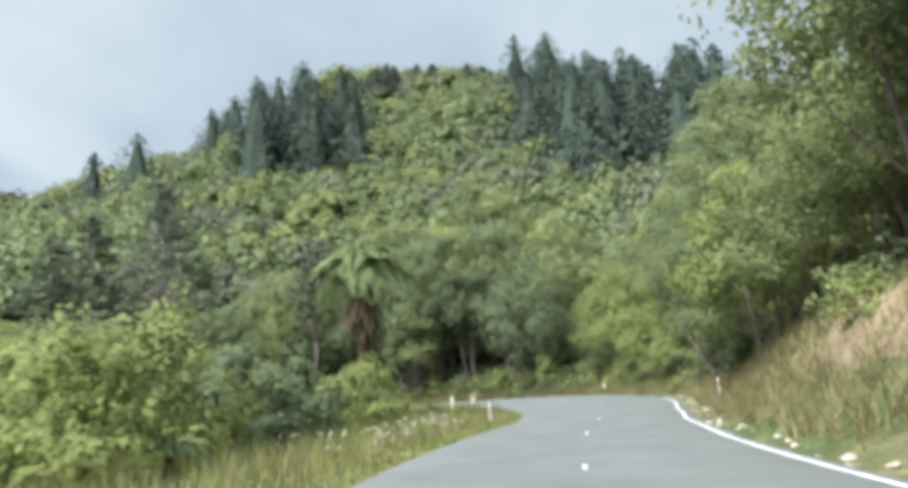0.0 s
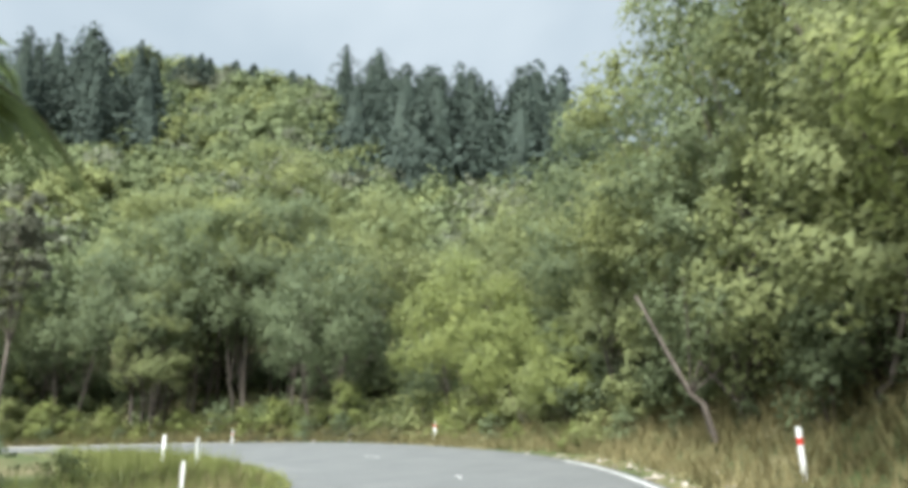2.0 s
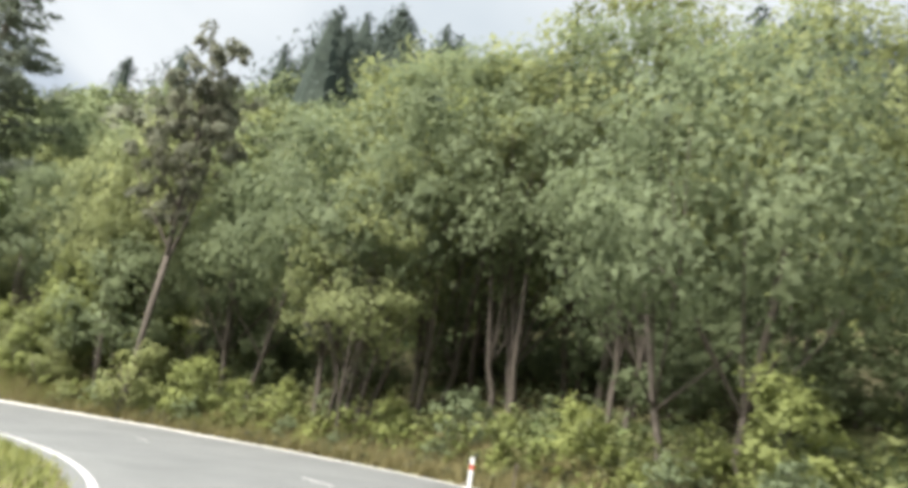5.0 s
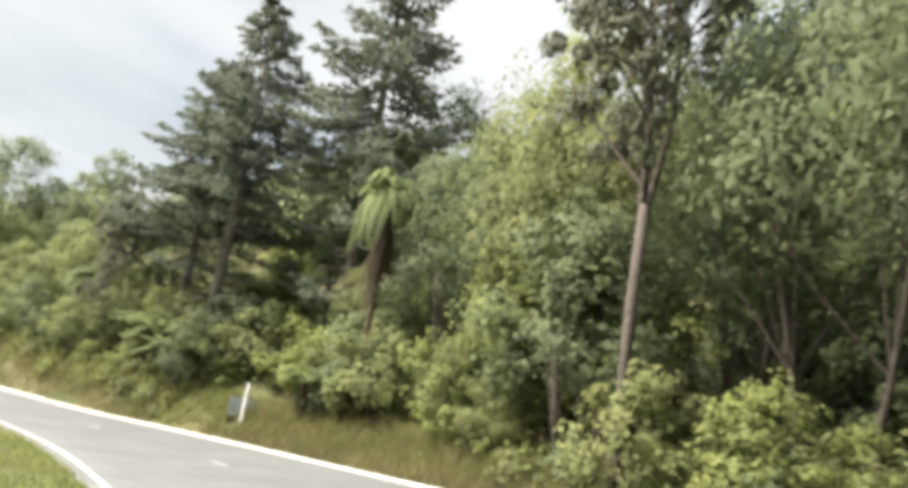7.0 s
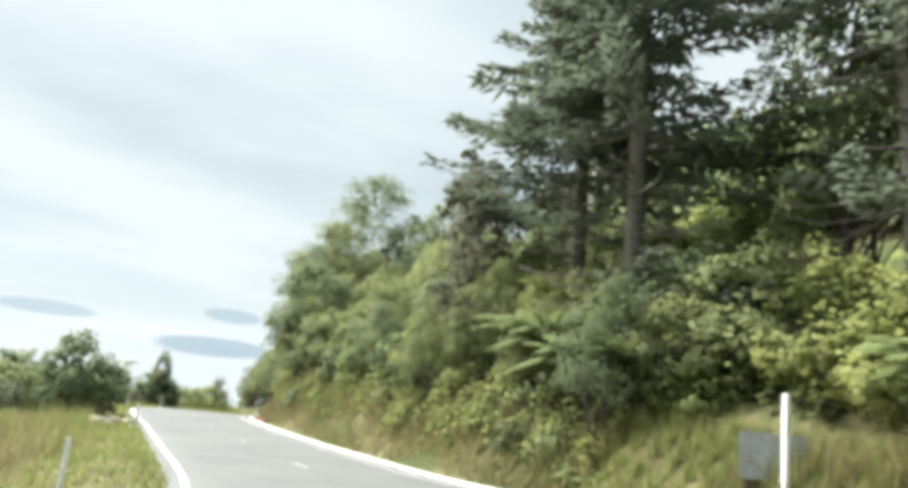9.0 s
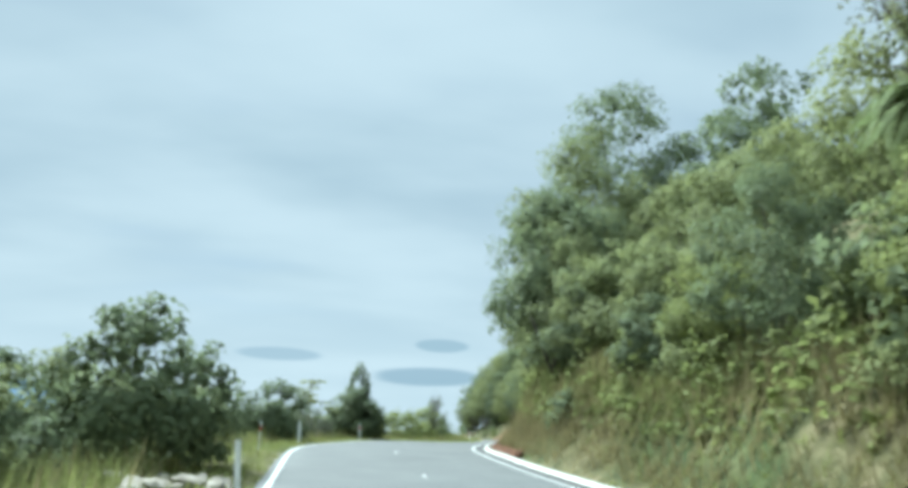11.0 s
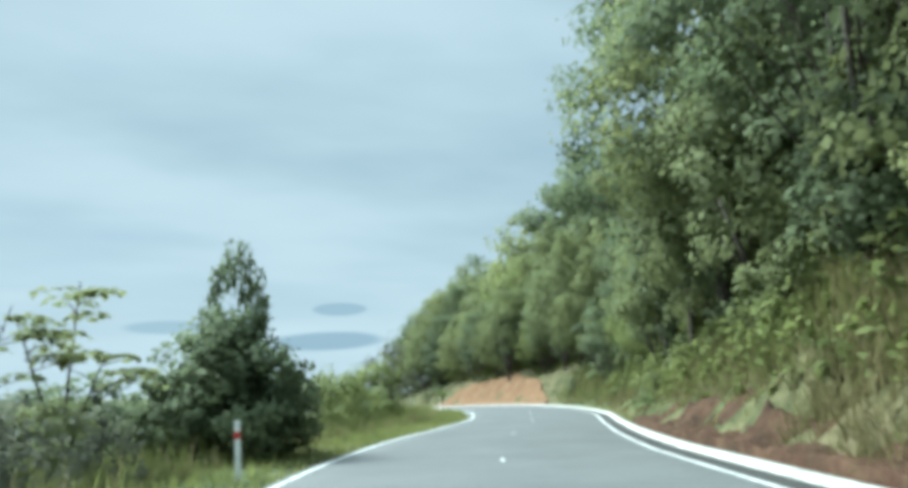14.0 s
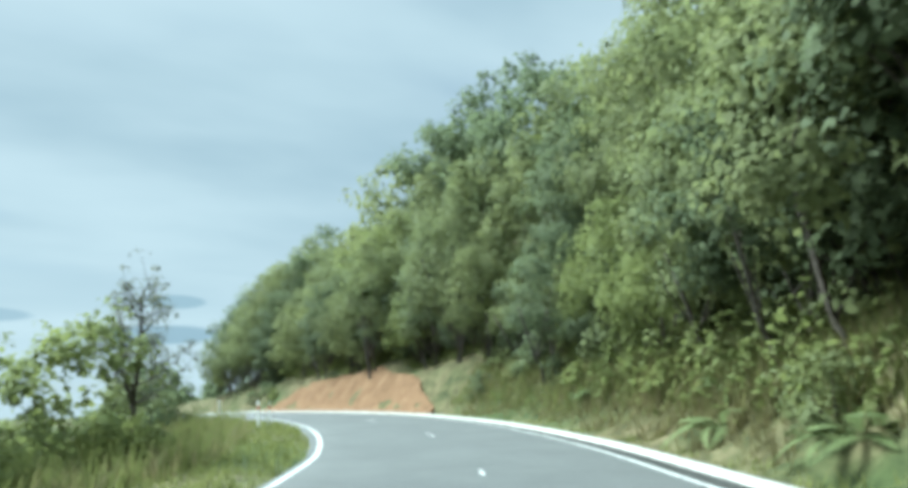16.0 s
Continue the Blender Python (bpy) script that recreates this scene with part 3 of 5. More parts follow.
def foliage(name, V, N, cores, material, parent=None, label="", level=0):
    """One mesh of leaves with soft clump-wise shading over closed cores."""
    bv, bf = BALLS[level]
    co, no = [V.reshape(-1, 3)], [np.repeat(N, V.shape[1], 0)]
    idx, size = [np.arange(len(co[0]))], [np.full(len(V), V.shape[1])]
    at = len(co[0])
    if len(cores):
        cc, rr = np.array([q[0] for q in cores]), np.array([q[1] for q in cores])
        wob_ = 1 + 0.2 * rng.normal(size=(len(cc), len(bv), 1))
        co.append((cc[:, None] + bv[None] * rr[:, None] * wob_).reshape(-1, 3))
        no.append(np.tile(bv, (len(cc), 1)))
        f = (bf[None] + (np.arange(len(cc)) * len(bv))[:, None, None]).reshape(-1) + at
        idx.append(f)
        size.append(np.full(len(f) // 3, 3))
    co, no, idx, size = (np.concatenate(q) for q in (co, no, idx, size))
    me = bpy.data.meshes.new(name)
    me.vertices.add(len(co))
    me.vertices.foreach_set("co", co.astype(np.float32).ravel())
    me.loops.add(len(idx))
    me.loops.foreach_set("vertex_index", idx.astype(np.int32))
    me.polygons.add(len(size))
    me.polygons.foreach_set("loop_start", np.r_[0, np.cumsum(size)[:-1]].astype(np.int32))
    me.update()
    me.polygons.foreach_set("use_smooth", np.ones(len(size), bool))
    me.normals_split_custom_set_from_vertices(no.astype(np.float32))
    me.materials.append(material)
    ob = new(name, me)
    if parent:
        ob.parent = parent
    if label:
        tagged(ob, label)
    return ob


BALLS = []
for level in (1, 2):
    ball = bmesh.new()
    bmesh.ops.create_icosphere(ball, subdivisions=level, radius=1)
    BALLS.append((np.array([q.co[:] for q in ball.verts]), np.array([[q.index for q in f.verts] for f in ball.faces])))
    ball.free()


def limbs(bm, base, tops, r0, bend=0.3):
    for t in tops:
        t = np.asarray(t, float)
        m = (np.asarray(base) * 0.5 + t * 0.5) + rng.normal(size=3) * bend
        tube(bm, [base, m, t], [r0, r0 * 0.6, r0 * 0.2], 5)


def broadleaf(label, material, h, rx, nb, nl, per, leaf, trunk=0.14, stems=1, skirt=1.6, corners=3, low=-0.45, name="broadleaf_tree", kind_word="tree"):
    t = thing(name, label, kind_word, Matrix(), "roadside bush")
    V, N, cores = crown(rx, h, skirt, nb, nl, per, leaf, corners, 0.8, low)
    zc = skirt + 0.36 * (h - skirt)
    bm = bmesh.new()
    boughs = np.array([q[0] for q in cores[:-1]])
    for i in range(stems):
        off = rng.normal(size=2) * 0.35 * (stems > 1)
        fork = (off[0] * 1.8 + 0.08, off[1] * 1.8, max(skirt, 0.4) * 0.8)
        tube(bm, [(off[0] * 1.3, off[1] * 1.3, -0.8), (off[0] * 1.5 - 0.04, off[1] * 1.5 + 0.04, fork[2] * 0.5), fork, (off[0] * 3, off[1] * 3, zc)], [trunk, trunk * 0.85, trunk * 0.75, trunk * 0.4])
        limbs(bm, fork, boughs[rng.choice(len(boughs), 4, replace=False)], trunk * 0.34)
    part("trunk", bm, BARK, t, "grey-brown bark", True)
    foliage("crown", V, N, [], material, t)
    return t


def shrub(label, material, h, rx, nb, nl, per, leaf, name="shrub"):
    t = thing(name, label, "shrub", Matrix(), "roadside shrubs")
    V, N, cores = crown(rx, h, -0.15, nb, nl, per, leaf, 4, 0.62, -0.6)
    bm = bmesh.new()
    for q, r_ in cores[:7]:
        tube(bm, [(0, 0, -0.3), q * (0.5, 0.5, 0.55), q], [0.035, 0.025, 0.01], 4)
    part("stem", bm, BARK, t)
    foliage("foliage", V, N, [], material, t)
    return t


def twiggy_tree(label, h, rx, leaf_n, material):
    """A thin-crowned tree whose limbs show."""
    t = thing("sparse_tree", label, "tree", Matrix(), "roadside bush")
    bm = bmesh.new()
    tips = []
    tube(bm, [(0.5, 0, -0.6), (0.28, 0.05, h * 0.12), (0.32, 0.12, h * 0.24), (0.05, 0, h * 0.38)], [0.2, 0.165, 0.15, 0.135])
    tube(bm, [(0.05, 0, h * 0.37), (-0.1, -0.25, h * 0.5), (0.2, -0.1, h * 0.72), (0.25, 0, h * 0.95)], [0.14, 0.12, 0.08, 0.03])
    tube(bm, [(0.05, 0, h * 0.36), (-0.55, 0.2, h * 0.52), (-0.7, 0.1, h * 0.7), (-1.1, 0.4, h * 0.88)], [0.11, 0.09, 0.06, 0.02])
    for i in range(26):
        z0 = h * rng.uniform(0.35, 0.9)
        a_ = rng.uniform(0, math.tau)
        out = rx * (1.15 - z0 / h) * rng.uniform(0.7, 1.2)
        p0 = np.array([0.15, 0, z0])
        p2 = p0 + (math.cos(a_) * out, math.sin(a_) * out, out * rng.uniform(0.5, 1.0))
        limbs(bm, p0, [p2], 0.05, 0.2)
        for j in range(5):
            q = p0 + (p2 - p0) * rng.uniform(0.4, 1)
            w = q + rng.normal(size=3) * (0.5, 0.5, 0.5)
            tube(bm, [q, w], [0.018, 0.006], 3)
            tips.append(w)
        tips.append(p2)
    part("trunk", bm, BARK, t, "grey trunk and bare limbs", True)
    tips = np.array(tips)
    per = leaf_n // len(tips)
    L = np.column_stack([tips, rng.uniform(0.25, 0.5, len(tips))])
    quads("crown", blob_leaves(L, per, 0.2, 0.8), material, t)
    return t


def tufted_tree(label, h):
    """A slim sapling whose leaves sit in flat tufts at the branch ends."""
    t = thing("sapling", label, "tree", Matrix())
    bm = bmesh.new()
    tips = []
    for a0, hh in ((0.3, 1.0), (2.4, 0.8), (4.4, 0.62)):
        top = np.array([math.cos(a0) * h * 0.22, math.sin(a0) * h * 0.22, h * hh])
        tube(bm, [(0, 0, -0.3), top * (0.35, 0.35, 0.5), top], [0.04, 0.03, 0.012], 5)
        for j in range(5):
            u = rng.uniform(0.55, 1.0)
            a_ = rng.uniform(0, math.tau)
            q = top * (u, u, u) + (0, 0, 0)
            w = q + (math.cos(a_) * 0.7, math.sin(a_) * 0.7, rng.uniform(0.1, 0.4))
            tube(bm, [q, w], [0.014, 0.006], 4)
            tips.append(w)
    part("trunk", bm, BARK, t, "thin pale branching stems")
    L = np.column_stack([np.array(tips), rng.uniform(0.35, 0.6, len(tips))])
    quads("crown", blob_leaves(L, 34, 0.2, 0.3, 1.5), LEAF, t)
    return t


def conifer(label, h, spread_, name="pine_tree"):
    """Whorls of sweeping branches with upturned ends, hung with sprays of needles."""
    t = thing(name, label, "tree", Matrix(), "roadside pines")
    bm = bmesh.new()
    tube(bm, [(0, 0, -1), (0.1, 0, h * 0.4), (0, 0.1, h * 0.75), (0, 0, h)], [0.4, 0.32, 0.17, 0.03], 9)
    sprays = []
    z0 = h * 0.13
    while z0 < h * 0.985:
        f = z0 / h
        bare = f < 0.36
        for i in range(4 if bare else 6):
            out = spread_ * (1.03 - f) ** 0.72 * rng.uniform(0.6, 1.18) * (0.55 if bare else 1.0)
            a_ = rng.uniform(0, math.tau)
            d = np.array([math.cos(a_), math.sin(a_), 0])
            side_ = np.array([-d[1], d[0], 0])
            base = np.array([0, 0, z0 + rng.normal() * 0.25])
            p = [base + d * out * u + np.array([0, 0, out * (-0.16 * u - 0.30 * u**2 + 0.40 * u**3)]) for u in (0, 0.35, 0.7, 1)]
            tube(bm, p, [0.06, 0.045, 0.028, 0.01], 4)
            if bare and rng.random() < 0.85:
                continue
            for u in np.linspace(0.2, 1.03, max(4, int(out * 2.3))):
                j = min(int(u * 3), 2)
                q = p[j] + (p[j + 1] - p[j]) * (u * 3 - j)
                ln = out * 0.17 * (1.2 - u) + 0.22
                for sgn in (-1, 1):
                    for m_ in range(5):
                        w = rng.uniform(0, 1)
                        sprays.append((*(q + side_ * sgn * ln * w + d * ln * w * 0.8 + (0, 0, -0.14 * w + rng.normal() * 0.09)), *(d + side_ * sgn * 0.5)))
        z0 += h * 0.026 * rng.uniform(0.8, 1.25)
    part("trunk", bm, PALE_BARK, t, "straight grey trunk with bare lower branches", True)
    sp = np.array(sprays)
    along = unit(sp[:, 3:] + rng.normal(size=(len(sp), 3)) * 0.35)
    nrm = unit(np.cross(along, rng.normal(size=(len(sp), 3)) * 0.5 + np.cross((0, 0, 1.0), along)))
    ln = rng.uniform(0.35, 0.75, len(sp))[:, None]
    across = np.cross(nrm, along) * ln * 0.17
    c = sp[:, :3]
    quads("needles", np.stack([c - along * ln * 0.4, c + across, c + along * ln * 0.6 - (0, 0, 0.08), c - across], 1), NEEDLE, t)
    return t


def frond(length, droop, yaw, tilt, width):
    """Paired leaflets along an arching rib: corners of the leaflets and the rib's points."""
    n = 34
    u = np.linspace(0.06, 1, n)
    ca, sa = math.cos(yaw), math.sin(yaw)
    x = u * length * (1 - 0.16 * u * droop)
    z = np.sin(tilt) * length * u - droop * length * u**2.2
    x = x * math.cos(tilt)
    p = np.column_stack([x * ca, x * sa, z])
    tan = unit(np.gradient(p, axis=0))
    sd = np.array([-sa, ca, 0.0])
    w = width * np.sin(np.pi * np.clip(u * 0.93 + 0.07, 0, 1)) ** 0.7
    out = []
    for sgn in (-1, 1):
        tip = p + sd * sgn * w[:, None] + tan * w[:, None] * 0.35 - np.array([0, 0, 0.28]) * w[:, None]
        half = tan * (length / n * 0.46)
        mid = (p + tip) / 2
        out.append(np.stack([p - half * 0.6, mid - half, tip, mid + half], 1))
    return np.concatenate(out), p


def tree_fern(label, h, length, count=26, dead=34, droop=(0.62, 1.0), tilt=(0.3, 1.15)):
    t = thing("tree_fern", label, "tree fern", Matrix(), "tree ferns")
    bm = bmesh.new()
    tube(bm, [(0, 0, -0.5), (0.06, 0, h * 0.5), (0, 0, h)], [0.2, 0.16, 0.17], 8)
    part("trunk", bm, FIBRE, t, "dark fibrous trunk", True)
    ribs = bmesh.new()
    v = []
    for i in range(count):
        f, p = frond(length * rng.uniform(0.8, 1.1), rng.uniform(*droop), i * 2.399, rng.uniform(*tilt), length * 0.2)
        v.append(f + (0, 0, h))
        tube(ribs, [tuple(q) for q in p[::7] + (0, 0, h)], [0.03, 0.025, 0.018, 0.012, 0.006], 4)
    quads("fronds", np.concatenate(v), FERN, t, "arching bright green fronds")
    part("rib", ribs, FIBRE, t)
    v = []
    for i in range(dead):
        f, p = frond(length * rng.uniform(0.45, 0.9), rng.uniform(0.05, 0.25), i * 2.399 + 1, rng.uniform(-1.5, -1.05), length * 0.09)
        v.append(f + (0, 0, h - 0.15))
    quads("skirt", np.concatenate(v), DEADFROND, t, "hanging skirt of dead brown fronds")
    return t


def ground_fern(label, length, count=12):
    t = thing("fern", label, "fern", Matrix(), "roadside ferns")
    v = [frond(length * rng.uniform(0.8, 1.15), rng.uniform(0.4, 0.7), i * 2.399, rng.uniform(0.4, 0.9), length * 0.2)[0] for i in range(count)]
    quads("fronds", np.concatenate(v), FERN, t)
    return t


# ---- plants: one of each kind ----
trees = [
    broadleaf("dense green broadleaf tree with clumped leaves on the hillside", LEAF, 7.5, 3.2, 24, 8, 30, 0.25, stems=2, skirt=0.5, trunk=0.1),
    broadleaf("rounded yellow-green broadleaf tree on the hillside", LEAF_LIGHT, 6.8, 3.3, 26, 8, 30, 0.24, stems=2, skirt=0.4, trunk=0.1),
    broadleaf("deep green broadleaf tree with a ragged crown", LEAF_DARK, 8.5, 3.1, 24, 8, 30, 0.25, stems=2, skirt=0.7, trunk=0.1),
    broadleaf("leaning multi-stemmed green tree above the bank", LEAF, 9.5, 3.4, 26, 8, 30, 0.25, stems=3, skirt=1.2, trunk=0.1),
]
tall = [
    broadleaf("tall green forest tree with bare stems over the bank", LEAF_DARK, 14, 3.9, 36, 9, 30, 0.24, trunk=0.12, stems=3, skirt=2.2),
    broadleaf("tall light green forest tree over the bank", LEAF, 13, 3.8, 36, 9, 30, 0.24, trunk=0.12, stems=3, skirt=2.0),
]
back = [
    broadleaf("green broadleaf tree higher on the hillside", LEAF, 8.5, 3.5, 15, 7, 22, 0.42),
    broadleaf("yellow-green broadleaf tree higher on the hillside", LEAF_LIGHT, 8, 3.5, 15, 7, 22, 0.42),
    broadleaf("dark green broadleaf tree higher on the hillside", LEAF_DARK, 10, 3.5, 15, 7, 22, 0.42),
]
fine = [
    broadleaf("dense green small-leaved tree close to the road", LEAF, 7.5, 3.2, 26, 9, 30, 0.165, stems=3, skirt=0.5, trunk=0.1, corners=4),
    broadleaf("yellow-green small-leaved tree close to the road", LEAF_LIGHT, 7.0, 3.3, 26, 9, 30, 0.165, stems=2, skirt=0.4, trunk=0.1, corners=4),
    broadleaf("deep green small-leaved tree close to the road", LEAF_DARK, 8.0, 3.1, 26, 9, 30, 0.165, stems=3, skirt=0.6, trunk=0.1, corners=4),
]
bushes = [
    broadleaf("dense rounded green bush with leaves to the ground", LEAF, 4.0, 2.2, 16, 8, 20, 0.18, trunk=0.06, stems=3, skirt=-0.2, corners=4, low=-0.7, name="bush", kind_word="bush"),
    broadleaf("dense dark green bush with leaves to the ground", LEAF_DARK, 4.2, 2.2, 16, 8, 20, 0.18, trunk=0.06, stems=3, skirt=-0.2, corners=4, low=-0.7, name="bush", kind_word="bush"),
    broadleaf("bright yellow-green leafy bush with leaves to the ground", LEAF_LIGHT, 4.0, 2.1, 16, 8, 20, 0.18, trunk=0.06, stems=3, skirt=-0.2, corners=4, low=-0.7, name="bush", kind_word="bush"),
]
dome_bush = broadleaf("dense rounded dark green bush standing on the open verge", LEAF_DARK, 4.0, 2.3, 30, 8, 22, 0.18, trunk=0.06, stems=3, skirt=-0.2, corners=4, low=-0.7, name="bush", kind_word="bush")
domes = [
    broadleaf("broad domed yellow-green tree beyond the bend", LEAF_LIGHT, 10, 4.8, 40, 9, 30, 0.24, trunk=0.12, stems=3, skirt=0.8),
    broadleaf("broad domed green tree with shaded hollows beneath", LEAF, 10, 4.8, 34, 9, 30, 0.25, trunk=0.13, stems=3, skirt=2.0),
    broadleaf("broad domed deep green tree on the hillside", LEAF_DARK, 10, 4.8, 34, 9, 30, 0.25, trunk=0.13, stems=3, skirt=2.0),
]
twig = [twiggy_tree("sparse grey-green tree with bare limbs", 12, 4.0, 8600, OLIVE), twiggy_tree("thin grey tree with a wispy crown", 9, 3.0, 1500, OLIVE)]
shrubs = [
    shrub("low dense green shrub on the verge", LEAF, 1.7, 1.2, 8, 5, 12, 0.18),
    shrub("low yellow-green leafy shrub on the verge", LEAF_LIGHT, 1.5, 1.1, 8, 5, 12, 0.18),
    shrub("dark green shrub at the foot of the bush", LEAF_DARK, 2.1, 1.3, 8, 5, 12, 0.19),
    shrub("grey-olive scrubby shrub beside the road", OLIVE, 2.3, 1.3, 9, 5, 12, 0.16),
]
pine = conifer("tall dark conifer with sweeping layered branches", 25, 8.2)
tfern = tree_fern("tree fern with a crown of arching fronds and a brown skirt", 6.6, 3.5, 30, 44)
gfern = ground_fern("bright green ground fern with arching fronds", 1.3)
fern_low = tree_fern("low bright green fern with long arching fronds", 1.3, 2.9, 20, 8)
fern_mid = tree_fern("fern on a short trunk with spreading bright fronds", 2.2, 2.5, 22, 8, (0.3, 0.55), (0.15, 0.8))
sapling = tufted_tree("thin-stemmed sapling with flat tufts of leaves", 4.2)


def at_ground(x, y, sink=0.15):
    return float(height([(x, y)])[0]) - sink


used = set()


def plant(proto, x, y, s=1.0, sz=None, yaw=None, z=None, label=""):
    """Sets the first of a kind, or a copy of it, on the ground."""
    sz = sz or s
    yaw = rng.uniform(0, math.tau) if yaw is None else yaw
    zz = at_ground(x, y) if z is None else z
    m = Matrix.LocRotScale((x, y, zz), Euler((0, 0, yaw)), (s, s, sz))
    if proto.name in used:
        ps = proto.scale
        ob = copy_thing(proto, m @ Matrix.Diagonal((1 / ps.x, 1 / ps.y, 1 / ps.z, 1)))
    else:
        used.add(proto.name)
        proto.matrix_basis = m
        ob = proto
    if label:
        tagged(ob, label)
    return ob


def beside(s, lat):
    """The place lat metres right of the driving line, s metres along the road."""
    k_ = int(np.argmin(np.abs(S - s)))
    p = road[k_, :2] + side[k_] * lat
    return float(p[0]), float(p[1])


def off_edge(s, d):
    k_ = int(np.argmin(np.abs(S - s)))
    return beside(s, RIGHT[k_] + d)


# ---- plants: the outer hillside beside the road ----
taken = []


def free(x, y, r):
    if any((x - a_) ** 2 + (y - b_) ** 2 < r * r for a_, b_ in taken):
        return False
    taken.append((x, y))
    return True


CLEAR = np.array([(-42.4, 97.0, 2.6), (-39.8, 97.6, 2.3), (-31.5, 95.8, 3.3), (-35.2, 95.8, 2.7), (-27.8, 94.6, 2.8), (-24.0, 93.4, 2.0)])


def clear(xy):
    """True where the ground stays open round the sign and on the grassy verge."""
    xy = np.asarray(xy, float).reshape(-1, 2)
    return (np.hypot(xy[:, None, 0] - CLEAR[:, 0], xy[:, None, 1] - CLEAR[:, 1]) > CLEAR[:, 2]).all(1)


# single trees that stand out
plant(tfern, -4.9, 38.4, 1.32, 1.22, yaw=0.4)
plant(tfern, -34.4, 99.3, 0.85, 1.6, label="tree fern with brown dead fronds among dark bush")
plant(tfern, -64.5, 99.0, 0.7, label="small tree fern in the roadside bush")
yellow_fern = plant(tfern, -158.0, 110.6, 0.8, 0.85, label="tree fern with one yellowing frond above the road cut")
quads("yellow_frond", frond(3.3, 0.25, -0.9, -1.0, 0.5)[0] + (0.5, -0.6, 5.9), YELLOW_FROND, yellow_fern, "one dying yellow frond hanging down")
plant(pine, -49.6, 100.4, 0.98, 1.02)
plant(pine, -41.5, 103.8, 1.05, 1.2)
plant(pine, -55.5, 101.8, 1.05, 0.82)
plant(twig[0], -18.0, 93.6, 1.15, 1.8)
plant(twig[0], -62.0, 99.5, 0.8, 0.95)
plant(twig[1], -67.0, 101.5, 0.9, 1.1)
plant(twig[1], -58.0, 97.5, 0.8, 0.8)
plant(twig[0], -99.0, 101.5, 0.8, 0.95)
plant(fine[2], -84.8, 96.5, 1.05, 1.2, label="big rounded dark green tree overhanging the kerb")
plant(tall[0], -97.5, 98.5, 1.0, 1.0)
plant(tall[1], -92.0, 99.0, 1.05, 1.1)
for x, y, kind_, q, qz in ((14.4, 66.6, domes[0], 0.95, 0.96), (6.8, 77.5, domes[2], 1.08, 1.3), (11.8, 84.5, domes[1], 1.2, 1.6), (-6.4, 90.6, domes[2], 1.25, 1.75), (-1.0, 96.0, domes[0], 1.25, 1.85), (-13.4, 95.6, domes[2], 1.0, 1.5), (19.5, 72.5, domes[1], 1.1, 1.3), (21.5, 63.0, domes[1], 0.95, 1.15)):
    plant(kind_, x, y, q, qz)
    taken += [(x + math.cos(a_) * 2.6, y + math.sin(a_) * 2.6) for a_ in (0, 1.57, 3.14, 4.71)]
plant(fine[2], -20.8, 96.0, 1.1, 1.2)
plant(domes[1], -22.5, 99.5, 1.0, 1.65)
plant(domes[1], -26.0, 101.5, 1.0, 1.6)
plant(tall[0], -38.5, 107.5, 1.25)
plant(tall[0], -45.0, 106.5, 1.15)
plant(fine[1], -24.5, 98.8, 1.05, 1.15)
plant(bushes[0], -17.2, 93.2, 0.95)
plant(bushes[2], -14.2, 92.8, 0.75)
plant(tall[1], -5.5, 88.0, 0.95)
for x, y, kind_, q in ((-2.5, 90.5, tall[0], 1.35), (1.5, 88.8, tall[0], 1.35), (5.5, 86.8, tall[0], 1.3), (-27.0, 101.2, tall[0], 0.95), (-24.0, 100.0, tall[1], 1.08), (-30.5, 101.0, tall[0], 0.92), (-16.5, 98.0, tall[0], 0.85), (-32.5, 104.5, tall[1], 0.8)):
    plant(kind_, x, y, q)
    taken.append((x, y))
for x, y, q in ((-204, 108.5, 1.15), (-209, 112, 1.3), (-199, 113, 1.2), (-214, 115, 1.3), (-205, 116, 1.3), (-194, 110.5, 1.1)):
    k_, lat = nearest(np.array([(x, y)]))
    if lat[0] > RIGHT[k_[0]] + 2.5:
        plant(trees[2 if x < -203 else 3], x, y, q, q * 1.1)
for x, y in ((-20.5, 96.5), (-24.5, 98.5), (-9.5, 90), (-5.5, 88), (-5, 40), (-35.2, 98.3), (-48.5, 99.5), (-41, 106), (-18, 93.6), (11, 70.5), (-83.5, 98.2), (-97.5, 98.5), (-92, 99), (-43.1, 98.2), (-42.2, 96.6), (-42.6, 100.2)):
    taken.append((x, y))
